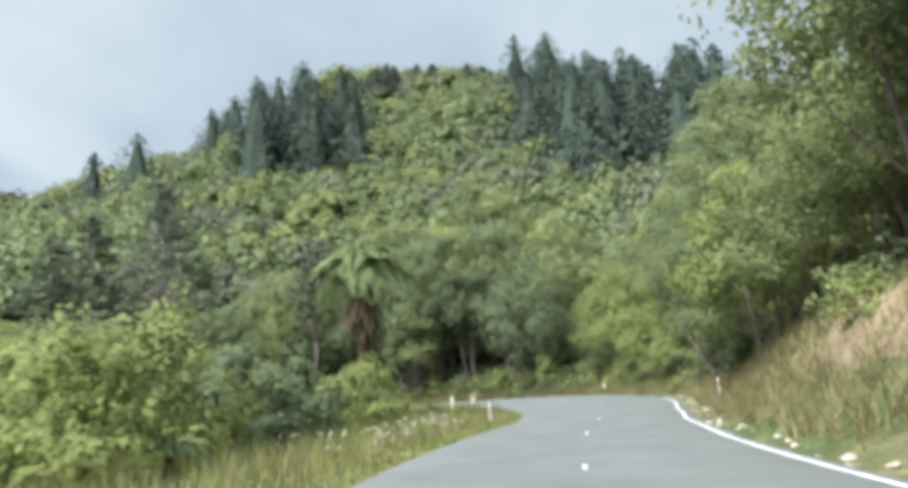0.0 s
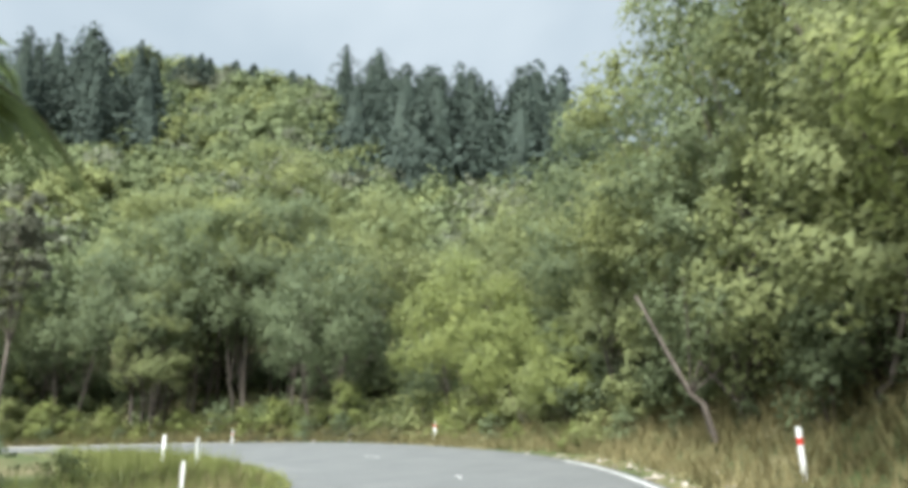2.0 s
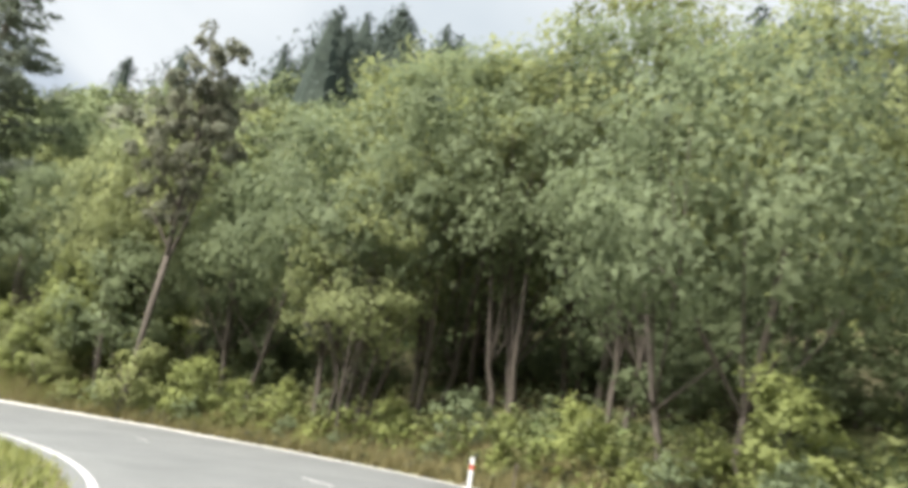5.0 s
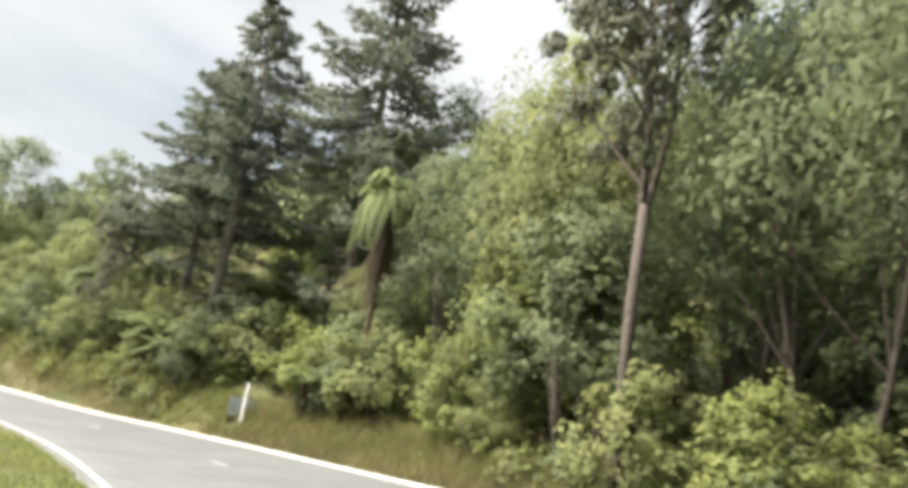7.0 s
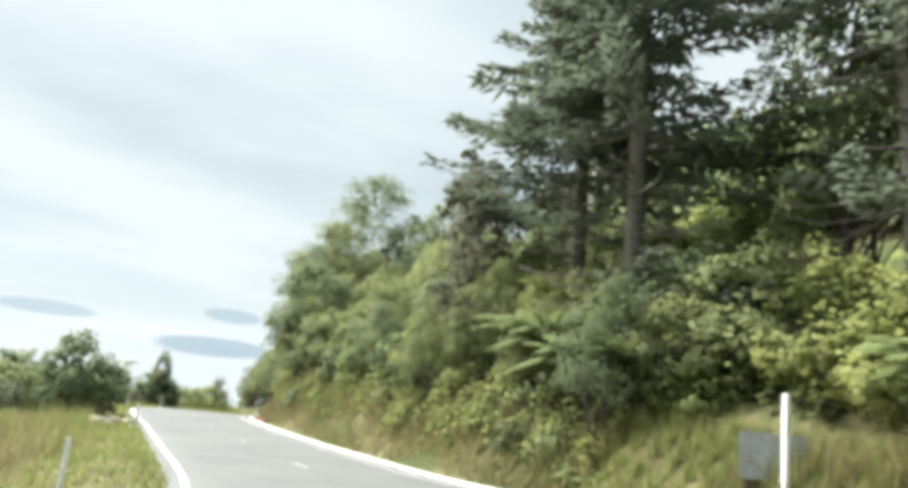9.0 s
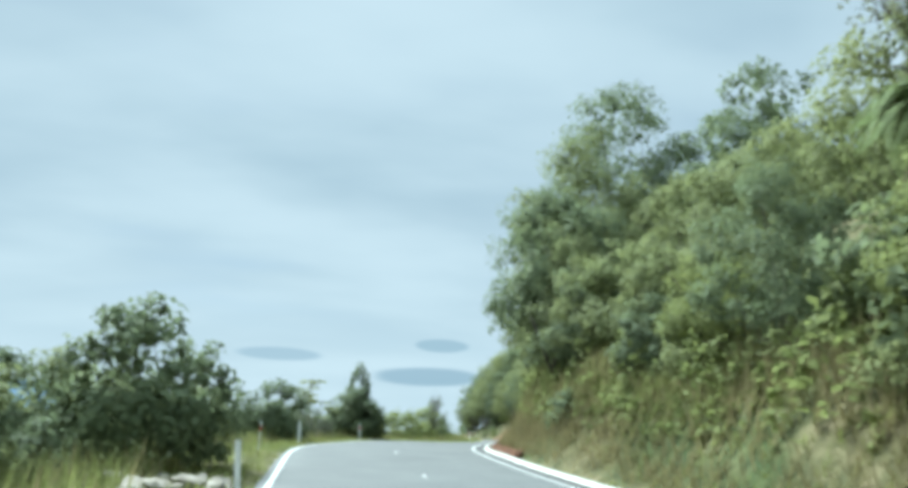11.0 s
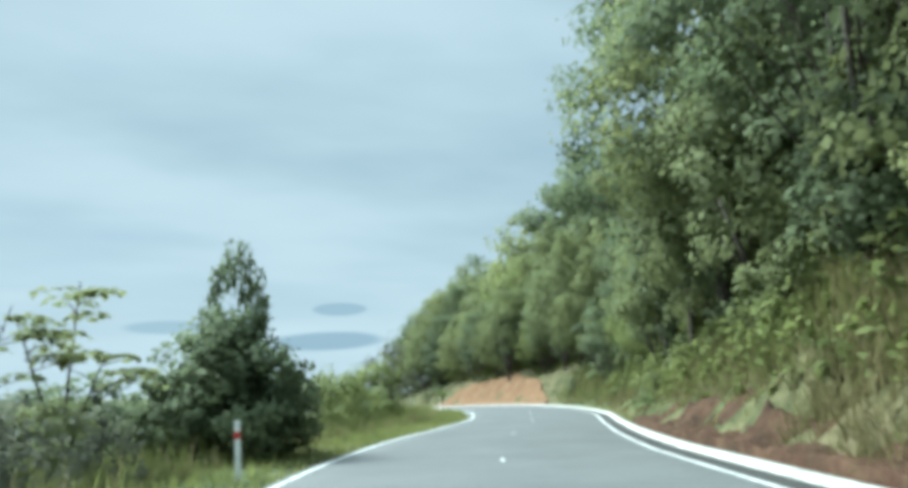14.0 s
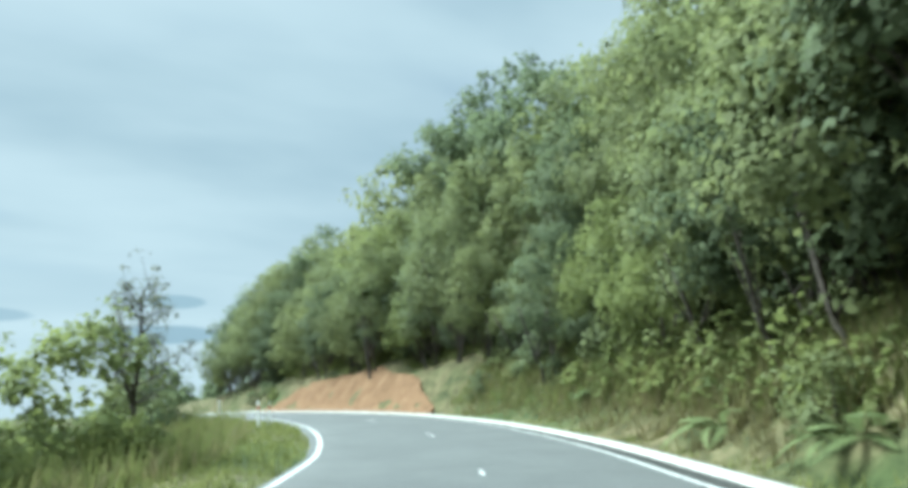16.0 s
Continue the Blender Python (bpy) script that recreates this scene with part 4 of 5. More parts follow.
# rows of bush from the bank's foot upwards
for d0, d1, gap, kinds, lo, hi in (
    (3.0, 4.4, 3.5, [trees[0], trees[2], trees[1], trees[3]], 0.65, 0.95),
    (6.0, 8.5, 4.6, [trees[0], trees[3], tall[1], trees[2], tall[0]], 0.95, 1.25),
    (10.5, 13.5, 5.4, [back[0], back[2], back[1], tall[1]], 1.15, 1.5),
    (16.5, 21, 8.0, back, 1.25, 1.55),
):
    s = -6.0
    while s < 276:
        s += gap * rng.uniform(0.75, 1.25)
        x, y = off_edge(s, rng.uniform(d0, d1))
        if nearest(np.array([(x, y)]))[1][0] < 0 or not clear((x, y))[0] or (s < 24 and d0 < 5) or (60 < s < 100 and d0 > 15) or not free(x, y, gap * 0.55):
            continue
        kind_ = kinds[int(rng.integers(len(kinds)))]
        if d0 < 5 and 62 < s < 92 and rng.random() < 0.75:
            continue
        if (d0 < 5 and (68 < s < 97 or 172 < s < 202)) or (d0 < 7 and 178 < s < 200):
            kind_ = fine[0 if rng.random() < 0.6 else 2]
        if (48 < s < 80 or 96 < s < 177 or s > 190) and kind_ in tall:
            kind_ = trees[int(rng.integers(2))]
        if 76 < s < 98 and kind_ in back:
            kind_ = tall[int(rng.integers(2))] if d0 < 14 else trees[2]
        q = rng.uniform(lo, hi) * (float(np.interp(s, [50, 74, 100, 104, 128, 140, 170, 190, 200], [1, 0.92, 0.92, 1, 0.95, 0.66, 0.66, 0.85, 1])) if d0 > 10 else 1.0) * float(np.interp(s, [40, 50, 72, 80, 92, 96, 120, 124, 150, 158, 166, 174, 184, 202, 225, 270], [1.1, 0.9, 0.95, 1.4, 1.4, 0.65, 0.55, 0.58, 0.62, 0.82, 0.92, 1.1, 1.3, 1.08, 1.1, 1.06]))
        plant(kind_, x, y, q, q * rng.uniform(0.9, 1.15))
for s in np.arange(58, 98, 1.9):
    plant(bushes[1], *off_edge(s, rng.uniform(8.5, 13.5)), rng.uniform(0.8, 1.25))
for _ in range(15):
    x, y = off_edge(rng.uniform(84, 126), rng.uniform(5.5, 15))
    plant(bushes[int(rng.integers(3))], x, y, rng.uniform(0.75, 1.2))
for s, d, kind_, q in ((150, 4.6, bushes[0], 1.1), (153, 3.8, bushes[1], 1.0), (156.5, 4.4, bushes[2], 1.15), (160, 3.9, bushes[1], 1.2), (163, 4.8, bushes[0], 1.3), (167, 4.2, bushes[1], 1.2),
                       (171, 4.6, bushes[0], 1.2), (175, 4.8, bushes[1], 1.25), (179, 4.5, bushes[0], 1.2), (184, 4.9, bushes[2], 1.2), (189, 4.6, bushes[0], 1.2), (194, 4.8, bushes[1], 1.3),
                       (199, 5.0, bushes[0], 1.3), (206, 5.8, bushes[1], 1.2), (212, 5.6, bushes[0], 1.2), (219, 5.8, bushes[2], 1.2), (226, 5.4, bushes[0], 1.3), (233, 5.0, bushes[1], 1.3)):
    plant(kind_, *off_edge(s, d), q)
plant(twig[0], *off_edge(178, 6.0), 0.8, 0.95, label="pale-limbed half-bare tree leaning over the bank")
plant(twig[0], *off_edge(86, 4.0), 0.7, 0.7, label="dead pale-limbed tree among dark foliage")
for s in np.arange(44, 150, 4.3):
    x, y = off_edge(s + rng.uniform(-0.8, 0.8), rng.uniform(3.2, 5.2) + (1.2 if 84 < s < 114 else 0))
    if clear((x, y))[0]:
        plant(bushes[int(rng.integers(3))], x, y, rng.uniform(0.55, 0.85) * (0.6 if 78 < s < 114 else 0.8 if s > 96 else 1.0))
for s, d, kind_, q in ((41, 4.4, tall[0], 1.05), (46, 4.6, tall[1], 1.15), (51, 5.2, tall[0], 1.05), (36, 5.0, tall[1], 1.1), (186, 4.2, bushes[0], 1.0), (191, 4.0, bushes[1], 1.1), (168, 3.4, bushes[0], 0.8), (172, 3.6, bushes[1], 0.85), (177, 3.5, bushes[0], 0.8), (181.5, 3.6, bushes[1], 0.8)):
    plant(kind_, *off_edge(s, d), q)
for s, d, kind_, q in ((37, 3.9, bushes[1], 0.8), (40.5, 3.6, bushes[0], 0.9), (44, 3.8, bushes[1], 0.95), (47.5, 3.6, bushes[0], 0.9), (51, 4.0, bushes[1], 1.0), (54.5, 3.8, bushes[0], 0.85)):
    plant(kind_, *off_edge(s, d), q)
plant(tall[0], -109.0, 102.2, 1.2)
plant(tall[1], -104.5, 101.0, 1.15)
plant(fine[0], -114.5, 107.0, 1.2, 1.6, label="tall light green tree rising above its neighbours")
# undergrowth along the foot
for lo_d, hi_d, gap, big_ in ((1.7, 2.8, 1.9, 0.75), (3.6, 5.4, 3.2, 1.3)):
    s = -10.0
    while s < 262:
        s += gap * rng.uniform(0.6, 1.4)
        x, y = off_edge(s, rng.uniform(lo_d, hi_d) + (1.0 if s < 46 else 0.0))
        if (s < 34 or 128 < s < 186) and lo_d < 2 and rng.random() < 0.75:
            continue
        if (216 < s < 254 and lo_d < 4) or not clear((x, y))[0]:
            continue
        if rng.random() < 0.14 and 60 < s:
            plant(gfern, x, y, rng.uniform(0.8, 1.3))
        else:
            plant(shrubs[int(rng.integers(3))], x, y, rng.uniform(0.6, 1.1) * big_)
for x, y, q in ((-51.0, 98.2, 1.15), (-53.2, 98.9, 1.2), (-48.6, 97.8, 1.0), (-46.6, 98.3, 0.9), (-36.8, 98.2, 0.85), (-33.6, 98.0, 0.7), (-57.0, 98.6, 0.8)):
    plant(fern_mid, x, y, q)

for x, y, kind_, q in ((-33.0, 99.2, bushes[0], 1.15), (-36.4, 99.8, bushes[0], 0.85), (-38.4, 100.2, bushes[2], 0.95), (-41.5, 100.9, bushes[2], 0.95), (-44.0, 101.2, bushes[0], 1.1), (-30.2, 99.2, bushes[2], 0.95), (-45.6, 99.4, bushes[0], 0.9), (-27.0, 97.6, bushes[2], 0.9), (-35.0, 100.5, bushes[1], 1.2), (-47.5, 101, bushes[1], 1.1)):
    plant(kind_, x, y, q)

# low bushes at the foot of the trees round the last bend
for s in np.arange(176.0, 236.0, 2.1):
    i = int(np.searchsorted(S, s))
    d = rng.uniform(4.3, 5.8)
    x, y = road[i, :2] + side[i] * (RIGHT[i] + d)
    plant(bushes[1 + int(rng.integers(2))], x, y, rng.uniform(0.55, 0.8))

# ---- plants: the inner side ----
for x, y, kind_, q in (
    (-6.6, 13.0, bushes[2], 0.75), (-6.9, 17.5, bushes[2], 0.95), (-6.2, 21.5, bushes[1], 0.78), (-5.5, 25.0, bushes[1], 0.72), (-4.9, 28.5, bushes[0], 0.66), (-4.3, 31.3, bushes[2], 0.72), (-3.3, 33.5, shrubs[1], 0.9), (-4.4, 35.2, bushes[2], 0.82),
    (-5.8, 15.0, fern_low, 0.5), (-5.6, 19.2, gfern, 1.3), (-4.2, 27.0, shrubs[1], 0.8),
):
    plant(kind_, x, y, q)
for x, y, kind_, q in (
    (-10.5, 20.5, bushes[2], 0.9), (-8.4, 21.5, bushes[0], 0.8), (-7.3, 25.0, bushes[2], 0.75), (-6.0, 28.0, shrubs[2], 1.3),
    (-14.0, 24.0, bushes[2], 1.0), (-9.6, 27.5, bushes[0], 1.0), (-5.3, 32.0, shrubs[0], 1.1), (-3.6, 34.5, shrubs[0], 0.75), (-3.0, 38.5, shrubs[1], 0.75),
    (-1.8, 42.0, shrubs[0], 0.65), (-4.5, 45.0, shrubs[2], 0.8), (-10.5, 35.0, bushes[1], 1.0), (-15.5, 31.0, trees[0], 0.75), (-17.0, 40.0, trees[1], 0.8),
    (-19.0, 47.0, trees[0], 0.8), (-24, 55, trees[2], 0.7), (-13.0, 49.0, bushes[0], 0.8), (-22, 36, trees[1], 0.9), (-20.5, 28.5, trees[1], 0.85), (-9.0, 42.5, bushes[1], 0.7),
    (-3.2, 48.5, shrubs[0], 0.5), (-8.0, 56.0, shrubs[1], 0.7), (-31, 46, trees[2], 0.9), (-29, 62, bushes[0], 0.9),
):
    plant(kind_, x, y, q)
plant(twig[1], -14.0, 34.0, 0.9, 1.0)
plant(twig[1], -11.5, 30.0, 0.7, 0.8)
plant(dome_bush, -70.3, 82.3, 1.0, 1.03, label="large rounded dark green bush on the open verge")
plant(bushes[0], -66.0, 79.8, 0.9, 0.7)
for x, y, kind_, q in ((-69.0, 79.2, bushes[1], 0.75), (-71.8, 79.6, bushes[0], 0.85), (-66.4, 78.0, shrubs[3], 1.2), (-64.6, 80.6, shrubs[3], 0.8), (-63.0, 78.6, bushes[1], 0.55), (-67.6, 81.2, shrubs[2], 0.7), (-60.5, 76.0, bushes[1], 0.7)):
    plant(kind_, x, y, q)
plant(bushes[1], -74.0, 79.0, 0.8, 0.6)
plant(dome_bush, -89.9, 82.9, 0.78, 0.78, label="rounded green bush by the verge")
plant(bushes[1], -87.8, 80.2, 0.8, 0.7)
plant(dome_bush, -104.9, 86.5, 0.9, 0.86, label="dark green bush with a twin-topped crown")
plant(bushes[1], -104.0, 87.0, 0.85, 0.85)
plant(dome_bush, -104.6, 86.7, 0.42, 1.28, label="narrow upright green sapling in a bush")
plant(sapling, -101.8, 83.7, 1.05)
plant(sapling, -100.6, 82.2, 0.9)
for x, y, kind_, q in (
    (-60.0, 79.0, shrubs[3], 1.1), (-62.5, 77.5, bushes[0], 0.6), (-57, 75, shrubs[1], 1.1), (-77.0, 79.0, shrubs[3], 0.9), (-81.5, 78.0, shrubs[0], 0.8),
    (-97.0, 84.0, shrubs[3], 0.8), (-99.5, 84.9, shrubs[3], 0.7), (-109.8, 87.2, bushes[1], 0.6), (-113.0, 88.2, bushes[0], 0.65), (-116.5, 89.6, bushes[2], 0.7),
    (-120, 91.0, bushes[2], 0.7), (-124.0, 92.8, bushes[2], 0.85), (-125.5, 93.8, twig[1], 0.5), (-129.0, 93.8, bushes[0], 0.6), (-134, 94.5, shrubs[2], 1.4),
    (-139, 95.5, bushes[0], 0.6), (-147, 95.5, twig[1], 0.55), (-152, 95, bushes[2], 0.7), (-160, 95, bushes[0], 0.7), (-120, 86, bushes[1], 0.8),
    (-70, 72, bushes[1], 0.8), (-84, 76, shrubs[2], 1.2), (-78, 73, shrubs[0], 1.3), (-96, 78, shrubs[2], 1.2), (-128, 86, bushes[0], 0.8), (-113.5, 85.5, bushes[1], 0.6),
):
    plant(kind_, x, y, q)

for x, y, kind_, q in (
    (-78.2, 81.9, bushes[0], 0.62), (-79.0, 79.5, bushes[1], 0.55), (-80.5, 77.2, shrubs[3], 1.2), (-82.5, 79.8, shrubs[3], 0.9), (-84.5, 80.8, shrubs[1], 0.9), (-86.5, 78.6, shrubs[3], 0.6),
    (-93, 82.0, shrubs[3], 0.9), (-94.8, 80.5, bushes[1], 0.5), (-107.5, 85.0, bushes[0], 0.6), (-90, 76, bushes[1], 0.6), (-101, 80, bushes[1], 0.55), (-86, 72, bushes[0], 0.7), (-96.5, 72.5, bushes[1], 0.7),
):
    plant(kind_, x, y, q)

for x, y, kind_, q in (
    (-101.5, 83.6, bushes[0], 0.5), (-99.0, 83.0, shrubs[3], 0.9), (-97.5, 81.0, shrubs[2], 1.2), (-99.8, 80.4, shrubs[0], 1.3), (-102.4, 81.2, shrubs[2], 1.3), (-104.5, 82.5, bushes[1], 0.6),
    (-107.0, 83.2, shrubs[2], 1.3), (-109.5, 84.6, shrubs[0], 1.3), (-94.5, 83.6, shrubs[3], 0.8), (-110.0, 82.0, bushes[0], 0.7), (-92.0, 79.5, shrubs[2], 1.1),
):
    plant(kind_, x, y, q)

# low leafy growth that hides the soil between the trunks
def undergrowth(n, s0, s1, d0, d1, material, label, rise=1.0):
    p_ = band(s0, s1, d0, d1, n)
    p_ = p_[clear(p_)]
    lump = wave(p_[:, 0], p_[:, 1], 1.3, 7) + 0.6 * wave(p_[:, 0], p_[:, 1], 2.9, 9)
    p_ = p_[lump > -0.55]
    top = (0.25 + 1.25 * np.clip(lump[lump > -0.55] + 0.55, 0, 1.4)) * rise
    z = height(p_) + top * rng.uniform(0.1, 1.0, len(p_)) ** 0.6
    nrm = rng.normal(size=(len(p_), 3)) * 0.5 + (0, 0, 0.9)
    tagged(quads("undergrowth", leaves(np.column_stack([p_, z]), nrm, rng.uniform(0.16, 0.36, len(p_)) * (0.55 + 0.45 * rise), 0.62), material), label, "undergrowth", kind="stuff")


def band(s0, s1, d0, d1, n, right=True):
    s_ = rng.uniform(s0, s1, n)
    k_ = np.searchsorted(S, s_).clip(0, NR - 1)
    d_ = rng.uniform(d0, d1, n)
    lat = RIGHT[k_] + d_ if right else -LEFT[k_] - d_
    p_ = road[k_, :2] + side[k_] * lat[:, None]
    kk, ll = nearest(p_)
    ok = (ll > RIGHT[kk] + 0.3) if right else (ll < -LEFT[kk] - 0.15)
    return p_[ok]


undergrowth(30000, 46, 217, 2.4, 7.5, LEAF, "tangled green undergrowth below the trees")
undergrowth(24000, 46, 252, 5.0, 15, LEAF_DARK, "dark green undergrowth below the trees")
undergrowth(6000, 217, 262, 4.6, 8.0, LEAF, "tangled green undergrowth above the road cut")
undergrowth(12000, -4, 50, 4.0, 11, LEAF_DARK, "dark green undergrowth above the cut bank")
undergrowth(11000, 62, 114, 0.8, 4.2, OLIVE, "brown-green creepers and dead stems over the bank", 0.38)
undergrowth(6000, 58, 112, 1.0, 4.2, LEAF, "low leafy creepers over the bank", 0.45)
undergrowth(9000, 70, 205, 1.6, 3.2, LEAF_LIGHT, "bright leafy weeds along the foot of the bank")

# ---- far woods ----
def far_crowns(name, xy, rad, tall_, leaf, material, label, nb=7, nl=4, per=11):
    """A canopy seen from afar: domed crowns of leafy boughs."""
    z = height(xy)
    shapes = [crown(1.0, 1.0, -0.25, nb, nl, per, 1.0, 3, 0.8, -0.1) for _ in range(9)]
    leaf = np.broadcast_to(leaf, len(xy))
    Vs, Ns, Cs = [], [], []
    for k_, (p_, r, t_) in enumerate(zip(xy, rad, tall_)):
        V, N, cores = shapes[int(rng.integers(len(shapes)))]
        a_ = rng.uniform(0, math.tau)
        R = np.array([[math.cos(a_), math.sin(a_), 0], [-math.sin(a_), math.cos(a_), 0], [0, 0, 1.0]])
        at = np.array((*p_, z[k_]))
        sc = np.array((r, r, t_))
        mid = V.mean(1, keepdims=True)
        Vs.append((mid @ R) * sc + ((V - mid) @ R) * leaf[k_] + at)
        Ns.append(N @ R)
        Cs += [((np.asarray(c) @ R) * sc + at, np.asarray(q) * sc) for c, q in cores]
    ob = foliage(name, np.concatenate(Vs), np.concatenate(Ns), Cs, material)
    return tagged(ob, label, "forest", kind="stuff")


def scatter(x0, x1, y0, y1, gap):
    gx_, gy_ = np.meshgrid(np.arange(x0, x1, gap), np.arange(y0, y1, gap))
    p = np.column_stack([gx_.ravel(), gy_.ravel()]) + rng.uniform(-0.45, 0.45, (gx_.size, 2)) * gap
    k_, lat = nearest(p)
    return p, lat - RIGHT[k_]


p, d = scatter(-130, 130, 60, 260, 6.3)
ang = np.degrees(np.arctan2(p[:, 0], p[:, 1]))
p = p[(d > 23) & (d < 130) & (ang > -36) & (ang < 34)]
pf, d = scatter(-330, 240, 120, 470, 10.0)
ang = np.degrees(np.arctan2(pf[:, 0], pf[:, 1]))
pf = pf[(d >= 128) & (ang > -36) & (ang < 28) & (np.hypot(*pf.T) < 470)]
n0 = len(p)
p = np.concatenate([p, pf])
rad = np.r_[rng.uniform(1.9, 2.5, n0) ** 2, rng.uniform(2.2, 2.85, len(pf)) ** 2]
pick = wave(p[:, 0], p[:, 1], 0.09, 4) + rng.normal(size=len(p)) * 0.45
for name, sel, material, label in (
    ("far_woods", pick > 0.5, CANOPY_LIGHT, "yellow-green bush canopy covering the far hillside"),
    ("far_woods", (pick <= 0.5) & (pick > -0.5), CANOPY, "green bush canopy covering the far hillside"),
    ("far_woods", pick <= -0.5, CANOPY_OLIVE, "grey-olive bush canopy on the far hillside"),
):
    q = p[sel]
    far_crowns(name, q, rad[sel], rad[sel] * rng.uniform(1.0, 1.5, len(q)), 0.22 * rad[sel], material, label, 8, 5, 13)
p, d = scatter(-240, -75, 85, 190, 6.2)
q = p[(d > 22) & (d < 60)]
far_crowns("far_woods", q, rng.uniform(2.6, 3.8, len(q)), rng.uniform(6, 9, len(q)), 0.8, CANOPY, "green bush canopy on the upper slope")
p, d = scatter(12, 70, -30, 60, 6.5)
q = p[(d > 20) & (d < 45)]
far_crowns("far_woods", q, rng.uniform(2.6, 3.8, len(q)), rng.uniform(7, 10, len(q)), 0.8, CANOPY, "dark bush canopy above the cut bank")
p, d = scatter(-500, -92, -80, 78, 17)
q = p[(d < -24) & (p[:, 1] < 60 + 0.03 * p[:, 0]) & (wave(p[:, 0], p[:, 1], 0.03, 6) > -0.35)]
plain, d = scatter(-1700, -480, -1000, 40, 60)
plain = plain[wave(plain[:, 0], plain[:, 1], 0.008, 3) > -0.6]
far_crowns("far_woods", plain, rng.uniform(16, 34, len(plain)), rng.uniform(5, 9, len(plain)), 5.0, CANOPY_OLIVE, "grey-green tree belts on the distant plain", 6, 3, 5)
far_crowns("far_woods", q, rng.uniform(3.5, 7, len(q)), rng.uniform(3, 6.5, len(q)), 1.0, CANOPY, "low grey-green scrub on the plain below the road")


def far_pines(xy, h):
    per = 460
    z = height(xy)
    n = len(xy) * per
    u = rng.uniform(0.04, 1, n)
    hh = np.repeat(h, per)
    slim = np.repeat(rng.uniform(0.50, 0.72, len(h)), per)
    tier = np.repeat(rng.uniform(9, 14, len(h)), per)
    edge = slim * hh * (1.02 - u) ** 0.85 * (0.72 + 0.34 * (1 - (u * tier) % 1.0))
    r = edge * rng.uniform(0.55, 1.05, n)
    a_ = rng.uniform(0, math.tau, n)
    r = r * (1 + 0.16 * np.sin(a_ * 3 + hh * 9))
    c = np.repeat(np.column_stack([xy, z]), per, 0)
    out = np.column_stack([np.cos(a_), np.sin(a_), np.zeros(n)])
    p_ = c + out * r[:, None] + np.column_stack([np.zeros(n), np.zeros(n), u * hh])
    spray = leaves(p_, out * 0.9 + (0, 0, 0.6) + rng.normal(size=(n, 3)) * 0.15, rng.uniform(1.0, 2.2, n) * (1.15 - 0.6 * u), 0.5, 0.45)
    # the closed inside of each tree
    ring = np.linspace(0, math.tau, 8)
    w = 0.3 * slim[::per] * h
    inner = []
    for f0, f1 in ((0.0, 0.3), (0.3, 0.6), (0.6, 0.9)):
        for a0, a1 in zip(ring, ring[1:]):
            inner.append(np.stack([np.column_stack([xy[:, 0] + math.cos(a2) * w * (1.02 - f2) ** 0.85, xy[:, 1] + math.sin(a2) * w * (1.02 - f2) ** 0.85, z + h * f2]) for a2, f2 in ((a0, f0), (a1, f0), (a1, f1), (a0, f1))], 1))
    return np.concatenate([spray, *inner])


def polar(a0, a1, r0, r1, n):
    a_, r = np.radians(rng.uniform(a0, a1, n)), rng.uniform(r0, r1, n)
    return np.column_stack([np.sin(a_) * r, np.cos(a_) * r])


xy = np.concatenate([polar(-16, -7.5, 205, 250, 22), polar(-18.5, -15, 245, 275, 4), polar(5, 11, 205, 245, 11), polar(9, 21, 165, 235, 28), polar(14, 24, 150, 190, 10), polar(-7, -4, 318, 335, 4), polar(-2.5, -0.5, 325, 340, 4), polar(1, 4, 320, 345, 3), polar(4, 12, 250, 300, 10), polar(-27, -26, 225, 240, 1), polar(-23.8, -23.2, 225, 240, 1)])
tall_ = np.where(np.hypot(*xy.T) > 300, rng.uniform(11, 17, len(xy)), rng.uniform(17, 31, len(xy)))
tagged(quads("far_pines", far_pines(xy, tall_), SHADED_NEEDLE), "dark pines on and below the hill's crest", "forest", kind="stuff")

# ---- grass ----
def blades(p, z, length, lean, width, per):
    n = len(p) * per
    c = np.repeat(np.column_stack([p, z]), per, 0) + np.column_stack([rng.normal(size=(n, 2)) * 0.12, np.zeros(n)])
    a_ = rng.uniform(0, math.tau, n)
    ln = np.repeat(length, per) * rng.uniform(0.5, 1.2, n)
    d = np.column_stack([np.cos(a_), np.sin(a_)])
    w = np.column_stack([-d[:, 1], d[:, 0]]) * width / 2
    ld = lean * rng.uniform(0.2, 1.3, n)
    tip = c + np.column_stack([d * (ln * ld)[:, None], ln * (1 - 0.35 * ld)])
    b0, b1 = c.copy(), c.copy()
    b0[:, :2] -= w
    b1[:, :2] += w
    b0[:, 2] -= 0.05
    b1[:, 2] -= 0.05
    return np.stack([b0, b1, tip], 1)


